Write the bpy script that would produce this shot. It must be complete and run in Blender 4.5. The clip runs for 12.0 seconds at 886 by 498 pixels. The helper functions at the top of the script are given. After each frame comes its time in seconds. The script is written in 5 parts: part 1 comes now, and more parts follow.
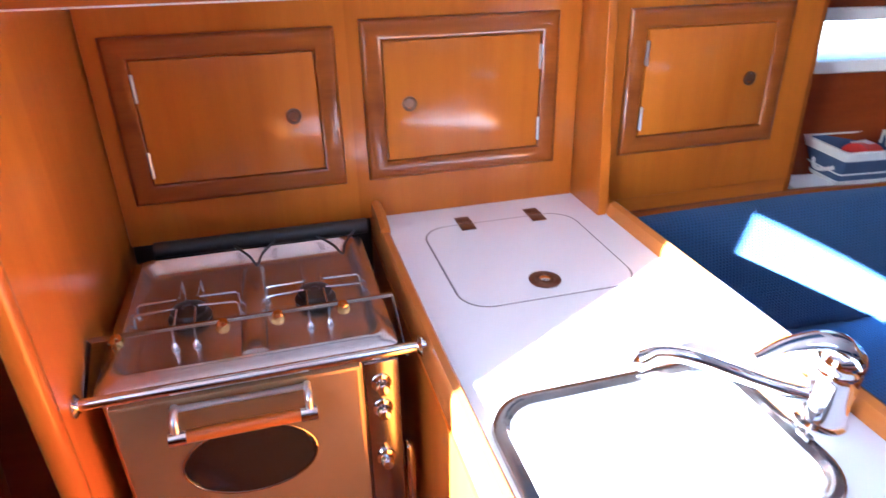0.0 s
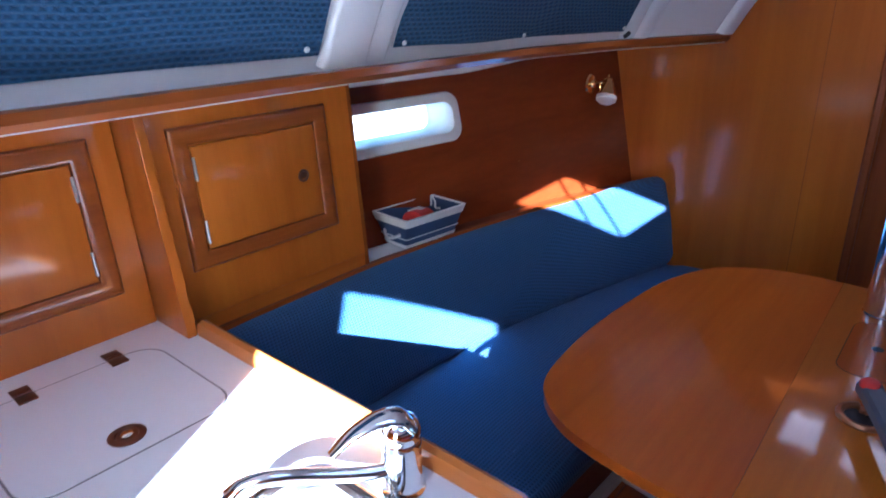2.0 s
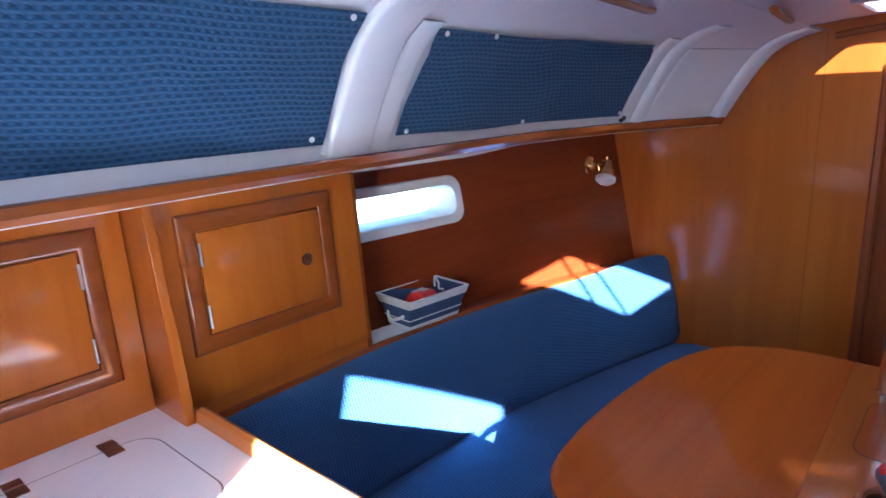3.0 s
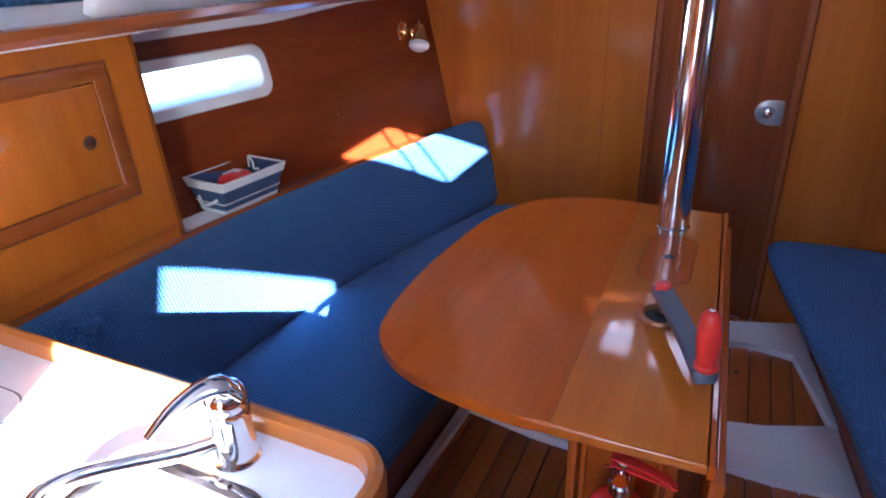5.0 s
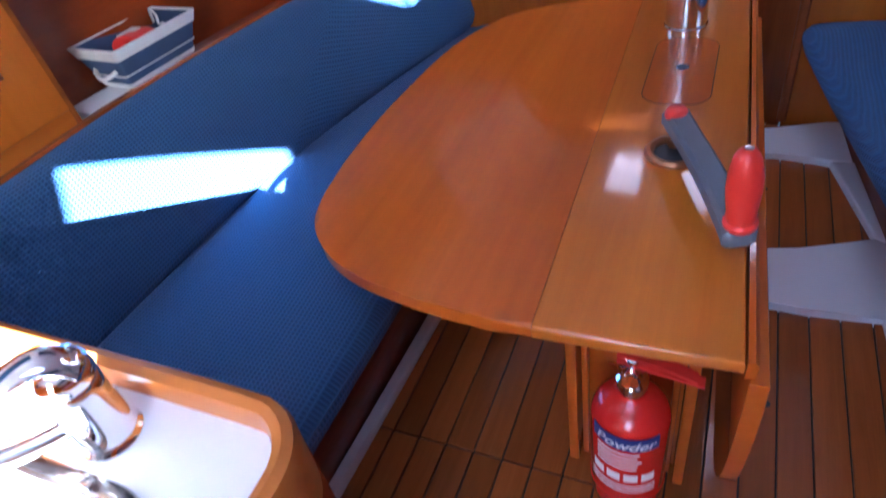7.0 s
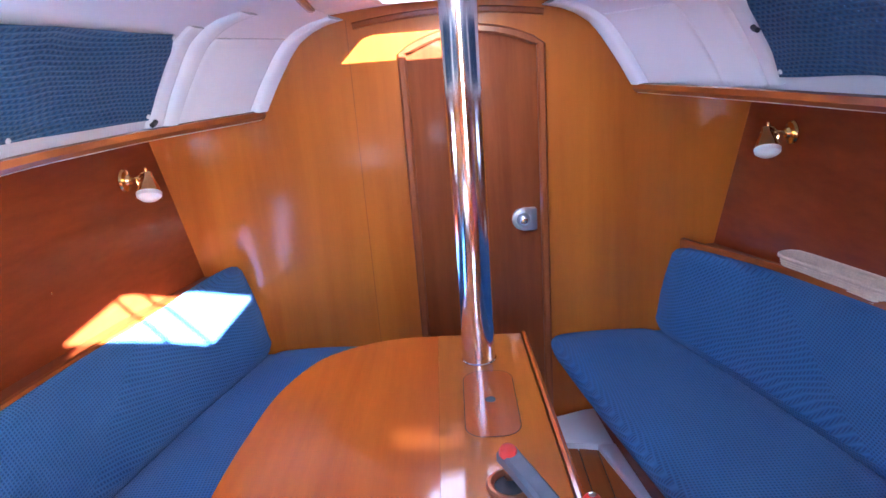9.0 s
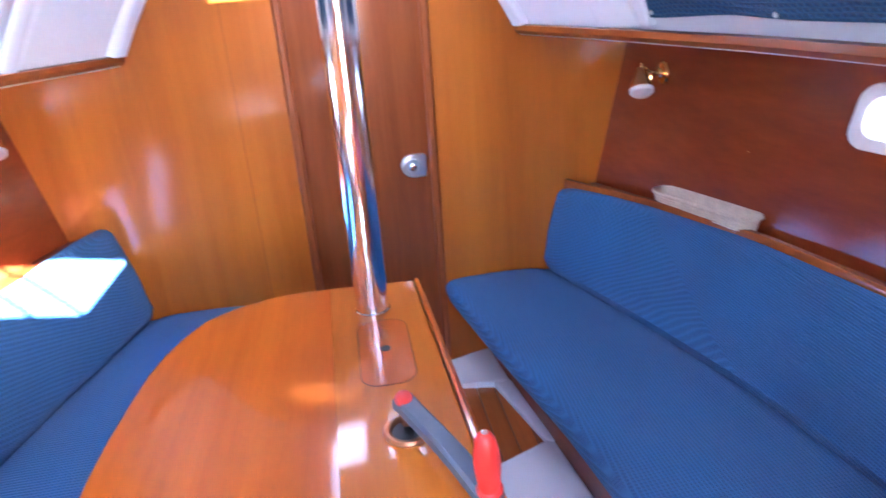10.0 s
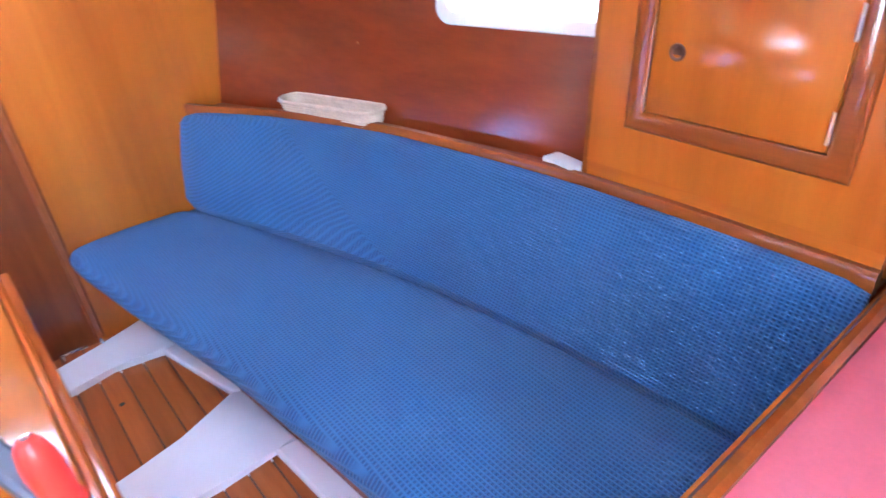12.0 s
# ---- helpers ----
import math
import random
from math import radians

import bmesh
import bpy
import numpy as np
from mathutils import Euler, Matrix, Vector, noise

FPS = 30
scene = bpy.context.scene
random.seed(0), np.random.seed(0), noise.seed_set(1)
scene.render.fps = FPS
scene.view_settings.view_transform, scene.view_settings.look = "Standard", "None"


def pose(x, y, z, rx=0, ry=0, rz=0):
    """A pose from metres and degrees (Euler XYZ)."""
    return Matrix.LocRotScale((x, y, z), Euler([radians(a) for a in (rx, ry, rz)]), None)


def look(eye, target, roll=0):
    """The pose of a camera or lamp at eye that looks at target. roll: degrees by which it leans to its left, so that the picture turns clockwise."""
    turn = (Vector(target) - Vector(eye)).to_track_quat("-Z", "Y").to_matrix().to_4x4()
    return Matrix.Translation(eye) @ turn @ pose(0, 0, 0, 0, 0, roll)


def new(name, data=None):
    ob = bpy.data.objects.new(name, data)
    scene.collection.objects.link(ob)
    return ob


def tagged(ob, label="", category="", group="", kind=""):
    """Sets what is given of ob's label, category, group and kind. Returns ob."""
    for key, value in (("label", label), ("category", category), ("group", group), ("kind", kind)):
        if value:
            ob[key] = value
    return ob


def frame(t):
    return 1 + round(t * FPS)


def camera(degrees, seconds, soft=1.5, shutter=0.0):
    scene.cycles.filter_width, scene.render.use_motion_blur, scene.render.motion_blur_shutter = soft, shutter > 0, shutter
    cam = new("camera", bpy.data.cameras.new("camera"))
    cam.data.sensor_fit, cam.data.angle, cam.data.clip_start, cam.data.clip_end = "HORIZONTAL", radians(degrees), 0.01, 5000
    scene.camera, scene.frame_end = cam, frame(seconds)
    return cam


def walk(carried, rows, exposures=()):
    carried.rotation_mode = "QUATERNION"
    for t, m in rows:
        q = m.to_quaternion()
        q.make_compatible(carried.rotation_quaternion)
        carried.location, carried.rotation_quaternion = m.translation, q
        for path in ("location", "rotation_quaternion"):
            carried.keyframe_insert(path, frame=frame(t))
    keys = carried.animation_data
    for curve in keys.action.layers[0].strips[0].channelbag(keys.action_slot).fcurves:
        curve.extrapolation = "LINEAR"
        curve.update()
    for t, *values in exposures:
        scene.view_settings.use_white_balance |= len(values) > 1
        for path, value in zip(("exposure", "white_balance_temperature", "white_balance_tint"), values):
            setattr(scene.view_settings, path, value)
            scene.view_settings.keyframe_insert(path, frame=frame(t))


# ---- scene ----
cam = camera(70.9, 12.0, 1.5, 0.4)
PATH = [
    (0, (0.05, 0.02, 1.558), (-1.654, 0.489, 0.622), -0.6),
    (0.5, (0.049, 0.044, 1.56), (-1.541, 0.713, 0.548), -0.9),
    (1, (0.076, 0.138, 1.579), (-1.359, 1.204, 0.682), -1.1),
    (1.5, (0.106, 0.172, 1.589), (-1.179, 1.469, 0.772), -1.5),
    (2, (0.111, 0.2, 1.614), (-1.121, 1.601, 0.893), -1.8),
    (2.5, (0.111, 0.204, 1.631), (-1.187, 1.633, 1.11), -2.3),
    (2.7, (0.113, 0.204, 1.631), (-1.199, 1.638, 1.158), -2.3),
    (4.3, (0.133, 0.231, 1.601), (-0.805, 1.848, 0.891), -2.3),
    (4.5, (0.132, 0.227, 1.604), (-0.75, 1.86, 0.859), -2.2),
    (5, (0.142, 0.235, 1.58), (-0.648, 1.862, 0.725), -2.2),
    (5.5, (0.141, 0.261, 1.553), (-0.59, 1.827, 0.545), -2.3),
    (6, (0.14, 0.351, 1.498), (-0.572, 1.792, 0.308), -4.7),
    (6.5, (0.139, 0.481, 1.429), (-0.561, 1.775, 0.074), -9.4),
    (7, (0.117, 0.566, 1.45), (-0.64, 1.895, 0.162), -12.0),
    (7.5, (0.062, 0.59, 1.535), (-0.649, 2.231, 0.639), -10.1),
    (7.7, (0.018, 0.587, 1.56), (-0.515, 2.342, 0.763), -7.7),
    (9.3, (-0.017, 0.488, 1.65), (-0.046, 2.398, 1.056), -4.4),
    (9.5, (-0.016, 0.497, 1.65), (-0.009, 2.396, 1.021), -4.4),
    (10, (0.005, 0.521, 1.631), (0.26, 2.349, 0.862), -4.0),
    (10.5, (0.018, 0.525, 1.612), (0.532, 2.263, 0.768), -2.7),
    (11, (0.049, 0.513, 1.606), (0.742, 2.164, 0.714), -2.5),
    (11.5, (0.121, 0.528, 1.583), (1.013, 2.029, 0.607), -2.2),
    (12, (0.233, 0.586, 1.498), (1.273, 1.955, 0.477), -4.8),
]
walk(cam, [(t, look(eye, target, roll)) for t, eye, target, roll in PATH], [(0.0, 5.06, 4800, 9), (0.5, 4.75, 4700, 9), (1.0, 4.18, 4500, 7), (1.5, 4.05, 4500, 7), (2.5, 4.3, 4600, 8), (4.5, 4.69, 4750, 12), (5.5, 4.78, 4800, 12), (7.0, 5.1, 4800, 12), (9.5, 6.1, 4650, 10), (10.5, 6.57, 4700, 8), (12.0, 7.05, 4850, 5)])

# ---- world and light ----
SUN_WAY = Vector((-1.05, 1.95, -1.0)).normalized()      # the way the sunlight travels
world = bpy.data.worlds.new("sky_world")
scene.world = world
world.use_nodes = True
wn = world.node_tree.nodes
sky = wn.new("ShaderNodeTexSky")
sky.sky_type, sky.sun_disc = "NISHITA", False
sky.sun_elevation = math.asin(-SUN_WAY.z)
sky.sun_rotation = math.atan2(-SUN_WAY.x, -SUN_WAY.y)
wn["Background"].inputs["Strength"].default_value = 0.055
world.node_tree.links.new(sky.outputs[0], wn["Background"].inputs["Color"])
sun_data = bpy.data.lights.new("sun", "SUN")
sun_data.energy, sun_data.angle, sun_data.color = 5.0, radians(0.5), (1.0, 0.95, 0.88)
sun = new("sun", sun_data)
sun.matrix_world = look(-SUN_WAY * 20, (0, 0, 0))


# ---- materials ----
def nodes_of(name):
    m = bpy.data.materials.new(name)
    m.use_nodes = True
    return m, m.node_tree.nodes, m.node_tree.links, m.node_tree.nodes["Principled BSDF"]


def plain(name, colour, rough=0.4, metal=0.0, coat=0.0, grain=0.06, size=30.0, bump=0.02, emit=0.0):
    m, n, l, p = nodes_of(name)
    tc, nz, nz2, mixc = n.new("ShaderNodeTexCoord"), n.new("ShaderNodeTexNoise"), n.new("ShaderNodeTexNoise"), n.new("ShaderNodeMixRGB")
    nz.inputs["Scale"].default_value, nz.inputs["Detail"].default_value = size, 5
    nz2.inputs["Scale"].default_value, nz2.inputs["Detail"].default_value = size * 0.12, 3
    l.new(tc.outputs["Object"], nz.inputs["Vector"])
    l.new(tc.outputs["Object"], nz2.inputs["Vector"])
    add = n.new("ShaderNodeMath")
    add.operation = "ADD"
    l.new(nz.outputs["Fac"], add.inputs[0])
    l.new(nz2.outputs["Fac"], add.inputs[1])
    half = n.new("ShaderNodeMath")
    half.operation = "MULTIPLY"
    half.inputs[1].default_value = 0.5
    l.new(add.outputs[0], half.inputs[0])
    mixc.inputs["Color1"].default_value = (*[c * (1 - grain * 1.6) for c in colour], 1)
    mixc.inputs["Color2"].default_value = (*[min(1, c * (1 + grain * 1.6)) for c in colour], 1)
    l.new(half.outputs[0], mixc.inputs["Fac"])
    l.new(mixc.outputs[0], p.inputs["Base Color"])
    p.inputs["Roughness"].default_value, p.inputs["Metallic"].default_value = rough, metal
    p.inputs["Coat Weight"].default_value, p.inputs["Coat Roughness"].default_value = coat, 0.08
    if bump:
        b = n.new("ShaderNodeBump")
        b.inputs["Strength"].default_value, b.inputs["Distance"].default_value = bump * 5, 0.002
        l.new(nz.outputs["Fac"], b.inputs["Height"])
        l.new(b.outputs[0], p.inputs["Normal"])
    return m


def wood(name, dark, light, axis="z", gloss=0.6, rough=0.32, coat_rough=0.12, fine=1.0, pieces=False, figure=1.0, shine=1.5):
    """Varnished wood; the grain runs along the axis."""
    m, n, l, p = nodes_of(name)
    tc = n.new("ShaderNodeTexCoord")
    mp = n.new("ShaderNodeMapping")
    stretch = {"x": (0.06, 1, 1), "y": (1, 0.06, 1), "z": (1, 1, 0.06)}[axis]
    mp.inputs["Scale"].default_value = stretch
    l.new(tc.outputs["Object"], mp.inputs["Vector"])
    src = mp.outputs[0]
    if pieces:
        info = n.new("ShaderNodeObjectInfo")
        off = n.new("ShaderNodeVectorMath")
        off.operation = "ADD"
        l.new(src, off.inputs[0])
        comb = n.new("ShaderNodeCombineXYZ")
        times = n.new("ShaderNodeMath")
        times.operation = "MULTIPLY"
        times.inputs[1].default_value = 37.0
        l.new(info.outputs["Random"], times.inputs[0])
        l.new(times.outputs[0], comb.inputs[0])
        l.new(times.outputs[0], comb.inputs[1])
        l.new(comb.outputs[0], off.inputs[1])
        src = off.outputs[0]
    big, small, pore = n.new("ShaderNodeTexNoise"), n.new("ShaderNodeTexNoise"), n.new("ShaderNodeTexNoise")
    for node, scale, detail, dist in ((big, 5.0, 4, 0.6), (small, 45.0 * fine, 6, 0.3), (pore, 240.0 * fine, 3, 0.0)):
        node.inputs["Scale"].default_value, node.inputs["Detail"].default_value = scale, detail
        node.inputs["Distortion"].default_value = dist
        l.new(src, node.inputs["Vector"])
    s1 = n.new("ShaderNodeMath")
    s1.operation = "MULTIPLY_ADD"
    s1.inputs[1].default_value, s1.inputs[2].default_value = 0.75, 0.25 - 0.35 * figure
    l.new(big.outputs["Fac"], s1.inputs[0])
    s2 = n.new("ShaderNodeMath")
    s2.operation = "MULTIPLY_ADD"
    s2.inputs[1].default_value = 0.45 * figure
    l.new(small.outputs["Fac"], s2.inputs[0])
    l.new(s1.outputs[0], s2.inputs[2])
    s3 = n.new("ShaderNodeMath")
    s3.operation = "MULTIPLY_ADD"
    s3.inputs[1].default_value = 0.18 * figure
    l.new(pore.outputs["Fac"], s3.inputs[0])
    l.new(s2.outputs[0], s3.inputs[2])
    ramp = n.new("ShaderNodeValToRGB")
    ramp.color_ramp.elements[0].position, ramp.color_ramp.elements[0].color = 0.3, (*dark, 1)
    ramp.color_ramp.elements[1].position, ramp.color_ramp.elements[1].color = 0.75, (*light, 1)
    l.new(s3.outputs[0], ramp.inputs[0])
    out = ramp.outputs[0]
    if pieces:
        hsv = n.new("ShaderNodeHueSaturation")
        val = n.new("ShaderNodeMath")
        val.operation = "MULTIPLY_ADD"
        val.inputs[1].default_value, val.inputs[2].default_value = 0.45, 0.78
        l.new(info.outputs["Random"], val.inputs[0])
        l.new(val.outputs[0], hsv.inputs["Value"])
        l.new(out, hsv.inputs["Color"])
        out = hsv.outputs[0]
    l.new(out, p.inputs["Base Color"])
    p.inputs["Roughness"].default_value = rough
    p.inputs["Coat Weight"].default_value, p.inputs["Coat Roughness"].default_value = gloss, coat_rough
    p.inputs["Coat IOR"].default_value = shine
    p.inputs["Specular IOR Level"].default_value = 0.12
    b = n.new("ShaderNodeBump")
    b.inputs["Strength"].default_value, b.inputs["Distance"].default_value = 0.06, 0.001
    l.new(s2.outputs[0], b.inputs["Height"])
    l.new(b.outputs[0], p.inputs["Normal"])
    return m


def weave(name, dark, light, cell=0.011, upright=False, depth=1.0, wobble=0.15, stagger=False):
    """Waffle-woven cloth: two crossing sets of ribs."""
    m, n, l, p = nodes_of(name)
    tc, sep = n.new("ShaderNodeTexCoord"), n.new("ShaderNodeSeparateXYZ")
    wob = n.new("ShaderNodeTexNoise")
    wob.inputs["Scale"].default_value = 3.5
    l.new(tc.outputs["Object"], wob.inputs["Vector"])
    l.new(tc.outputs["Object"], sep.inputs[0])

    def math_node(op, a, b=None, c=None):
        k = n.new("ShaderNodeMath")
        k.operation = op
        for i, v in enumerate((a, b, c)):
            if v is None:
                continue
            if isinstance(v, (int, float)):
                k.inputs[i].default_value = v
            else:
                l.new(v, k.inputs[i])
        return k.outputs[0]

    ax = math_node("ABSOLUTE", sep.outputs["X"])
    v = math_node("ADD", ax, sep.outputs["Z"])
    if upright:
        v = math_node("MULTIPLY", sep.outputs["Z"], 1.25)
    bend = math_node("MULTIPLY", wob.outputs["Fac"], cell * wobble * 40)
    k = 2 * math.pi / cell
    across = math_node("MULTIPLY", math_node("ADD", sep.outputs["Y"], bend), k * (0.72 if stagger else 1.0))
    if stagger:
        row = math_node("FLOOR", math_node("DIVIDE", math_node("ADD", v, bend), cell))
        across = math_node("ADD", across, math_node("MULTIPLY", row, math.pi))
    su = math_node("SINE", across)
    sv = math_node("SINE", math_node("MULTIPLY", math_node("ADD", v, bend), k))
    rib = math_node("MAXIMUM", math_node("MULTIPLY", su, 0.8), sv)
    unit = math_node("MULTIPLY_ADD", rib, 0.5, 0.5)
    fuzz = n.new("ShaderNodeTexNoise")
    fuzz.inputs["Scale"].default_value, fuzz.inputs["Detail"].default_value = 420.0, 4
    l.new(tc.outputs["Object"], fuzz.inputs["Vector"])
    wide = n.new("ShaderNodeTexNoise")
    wide.inputs["Scale"].default_value, wide.inputs["Detail"].default_value = 4.0, 4
    l.new(tc.outputs["Object"], wide.inputs["Vector"])
    f = math_node("MULTIPLY_ADD", unit, 0.72, math_node("MULTIPLY", fuzz.outputs["Fac"], 0.25))
    f = math_node("ADD", f, math_node("MULTIPLY", wide.outputs["Fac"], 0.25))
    mixc = n.new("ShaderNodeMixRGB")
    mixc.inputs["Color1"].default_value, mixc.inputs["Color2"].default_value = (*dark, 1), (*light, 1)
    l.new(f, mixc.inputs["Fac"])
    l.new(mixc.outputs[0], p.inputs["Base Color"])
    p.inputs["Roughness"].default_value = 0.85
    p.inputs["Specular IOR Level"].default_value = 0.2
    p.inputs["Sheen Weight"].default_value = 0.1
    b = n.new("ShaderNodeBump")
    b.inputs["Strength"].default_value, b.inputs["Distance"].default_value = 0.7 * depth, 0.003
    l.new(math_node("ADD", unit, math_node("MULTIPLY", fuzz.outputs["Fac"], 0.3)), b.inputs["Height"])
    l.new(b.outputs[0], p.inputs["Normal"])
    return m


CHERRY_D, CHERRY_L = (0.290, 0.062, 0.0042), (0.50, 0.143, 0.009)
cherry = wood("cherry_upright", CHERRY_D, CHERRY_L, "z", 0.7, 0.35, 0.13, figure=0.42)
cherry_y = wood("cherry_lengthwise", CHERRY_D, CHERRY_L, "y", 0.7, 0.35, 0.16, figure=0.55)
# paler copy for the counter rails: sun's whitening is put into the colour
cherry_x = wood("cherry_crosswise_sunlit", (0.30, 0.078, 0.012), (0.50, 0.170, 0.030), "x", 0.7, 0.35, 0.16, figure=0.55)
frame_wood = wood("moulding_wood", (0.17, 0.037, 0.005), (0.30, 0.080, 0.009), "y", 0.8, 0.3, 0.1)
mahogany = wood("mahogany", (0.125, 0.019, 0.0034), (0.25, 0.046, 0.007), "y", 0.8, 0.35, 0.15, figure=0.6)
base_veneer = wood("settee_base_veneer", (0.12, 0.020, 0.004), (0.24, 0.046, 0.007), "y", 1.0, 0.3, 0.04)
mahogany_z = wood("mahogany_upright", (0.16, 0.036, 0.009), (0.28, 0.075, 0.017), "z", 0.7, 0.35, 0.14)
table_wood = wood("table_wood", (0.365, 0.066, 0.004), (0.57, 0.131, 0.008), "y", 1.0, 0.3, 0.085, figure=0.7, shine=1.55)
# more golden than the leaf; part of the paleness is glare painted in
centre_wood = wood("centre_wood_with_glare", (0.40, 0.098, 0.007), (0.60, 0.178, 0.013), "y", 1.0, 0.3, 0.085, figure=0.7, shine=1.55)
plank_wood = wood("sole_wood", (0.24, 0.063, 0.013), (0.43, 0.125, 0.026), "y", 0.9, 0.33, 0.12, pieces=True)
caulk = plain("caulking", (0.012, 0.010, 0.009), 0.6)
blue_cloth = weave("blue_cushion_cloth", (0.009, 0.035, 0.100), (0.064, 0.152, 0.322), 0.0112, False, 1.35, 0.03)
blind_cloth = weave("blue_blind_cloth", (0.004, 0.020, 0.066), (0.040, 0.100, 0.198), 0.0150, True, 2.0, 0.07, True)
gelcoat = plain("white_gelcoat", (0.80, 0.79, 0.80), 0.35, 0, 0.3, 0.02, 8, 0.01)
liner_white = plain("headliner_vinyl", (0.78, 0.75, 0.77), 0.5, 0, 0.0, 0.03, 60, 0.03)
counter_white = plain("counter_laminate", (0.85, 0.86, 0.88), 0.25, 0, 0.4, 0.012, 40, 0.0)
sink_white = plain("sink_enamel", (0.80, 0.82, 0.84), 0.15, 0, 0.6, 0.015, 20, 0.0)
white_plastic = plain("white_plastic", (0.82, 0.82, 0.80), 0.4)
steel = plain("polished_steel", (0.78, 0.77, 0.76), 0.09, 1.0, 0, 0.02, 60, 0.0)
post_steel = plain("post_steel", (0.80, 0.79, 0.79), 0.14, 1.0, 0, 0.03, 40, 0.0)
satin = plain("satin_chrome", (0.60, 0.62, 0.66), 0.3, 1.0, 0, 0.03, 60, 0.0)
hob_steel = plain("worn_hob_steel", (0.60, 0.56, 0.54), 0.27, 1.0, 0, 0.12, 70, 0.015)
chrome = plain("chrome", (0.86, 0.86, 0.87), 0.05, 1.0, 0, 0.01, 30, 0.0)
brushed = plain("brushed_steel", (0.40, 0.37, 0.35), 0.20, 1.0, 0, 0.1, 90, 0.01)
brass = plain("brass", (0.80, 0.52, 0.20), 0.16, 1.0, 0, 0.05, 40, 0.0)
copper = plain("copper_ring", (0.42, 0.19, 0.09), 0.3, 0.85, 0, 0.1, 60, 0.0)
bronze = plain("bronze_fitting", (0.16, 0.075, 0.045), 0.35, 0.7, 0, 0.2, 90, 0.02)
black = plain("plain_black", (0.02, 0.02, 0.022), 0.5)
burnt_steel = plain("heat_browned_steel", (0.085, 0.07, 0.062), 0.32, 1.0, 0, 0.2, 120, 0.02)
dark_glass = plain("oven_glass", (0.010, 0.009, 0.008), 0.08, 0, 0.1, 0.05, 10, 0.0)
oven_face = plain("smoked_oven_steel", (0.30, 0.21, 0.11), 0.27, 0.65, 0, 0.08, 30, 0.0)
grey_plastic = plain("grey_plastic", (0.12, 0.14, 0.175), 0.5, 0, 0, 0.08, 200, 0.03)
red_plastic = plain("red_plastic", (0.70, 0.035, 0.022), 0.4, 0, 0.1, 0.05, 80, 0.01)
red_paint = plain("red_paint", (0.60, 0.018, 0.012), 0.25, 0, 0.5, 0.04, 25, 0.0)
label_blue = plain("label_blue", (0.012, 0.035, 0.18), 0.5)
pink_vinyl = plain("pink_vinyl", (0.72, 0.17, 0.20), 0.6, 0, 0, 0.08, 120, 0.05)
wicker = plain("pale_wicker", (0.66, 0.55, 0.40), 0.8, 0, 0, 0.3, 160, 0.15)
box_blue = plain("navy_box_cloth", (0.055, 0.09, 0.18), 0.85, 0, 0, 0.15, 200, 0.05)
box_inner = plain("blue_box_lining", (0.04, 0.11, 0.25), 0.85, 0, 0, 0.1, 200, 0.05)
rope_white = plain("white_rope", (0.78, 0.78, 0.76), 0.8, 0, 0, 0.1, 300, 0.08)
grey_line = plain("grey_seam", (0.22, 0.21, 0.22), 0.7)
black_line = plain("dark_seam", (0.05, 0.02, 0.01), 0.7)
sea = plain("harbour_water", (0.10, 0.22, 0.26), 0.15, 0, 0, 0.25, 2, 0.2)
hull_paint = plain("white_hull_paint", (0.82, 0.83, 0.84), 0.3, 0, 0.3, 0.03, 2, 0.0)


def glass_material():
    m, n, l, p = nodes_of("window_glass")
    p.inputs["Transmission Weight"].default_value = 1.0
    p.inputs["Roughness"].default_value = 0.02
    p.inputs["IOR"].default_value = 1.1
    p.inputs["Base Color"].default_value = (0.93, 0.97, 0.97, 1)
    return m


glass = glass_material()


def acrylic_material(name, tint, haze):
    """Tinted hatch acrylic: clear, with a faint gloss."""
    m = bpy.data.materials.new(name)
    m.use_nodes = True
    n, l = m.node_tree.nodes, m.node_tree.links
    clear, gloss, mixed = n.new("ShaderNodeBsdfTransparent"), n.new("ShaderNodeBsdfGlossy"), n.new("ShaderNodeMixShader")
    clear.inputs["Color"].default_value = (*tint, 1)
    gloss.inputs["Roughness"].default_value = 0.03
    mixed.inputs[0].default_value = 0.06
    l.new(clear.outputs[0], mixed.inputs[1])
    l.new(gloss.outputs[0], mixed.inputs[2])
    cloudy, both = n.new("ShaderNodeBsdfTranslucent"), n.new("ShaderNodeMixShader")
    cloudy.inputs["Color"].default_value = (0.9, 0.88, 0.9, 1)
    both.inputs[0].default_value = haze
    l.new(mixed.outputs[0], both.inputs[1])
    l.new(cloudy.outputs[0], both.inputs[2])
    l.new(both.outputs[0], n["Material Output"].inputs["Surface"])
    return m


clear_acrylic = acrylic_material("clear_acrylic", (0.88, 0.85, 0.86), 0.06)
smoked_acrylic = acrylic_material("smoked_acrylic", (0.62, 0.58, 0.60), 0.22)


# ---- building helpers ----
def mesh_from(name, bm, material, smooth=True):
    me = bpy.data.meshes.new(name)
    bmesh.ops.recalc_face_normals(bm, faces=bm.faces)
    bm.to_mesh(me)
    bm.free()
    me.materials.append(material)
    if smooth:
        me.polygons.foreach_set("use_smooth", [True] * len(me.polygons))
        me.set_sharp_from_angle(angle=radians(38))
    return me


def thing(name, label, category, at=(0, 0, 0), group="", kind=""):
    e = new(name)
    e.empty_display_size = 0.05
    e.location = at
    return tagged(e, label, category, group, kind)


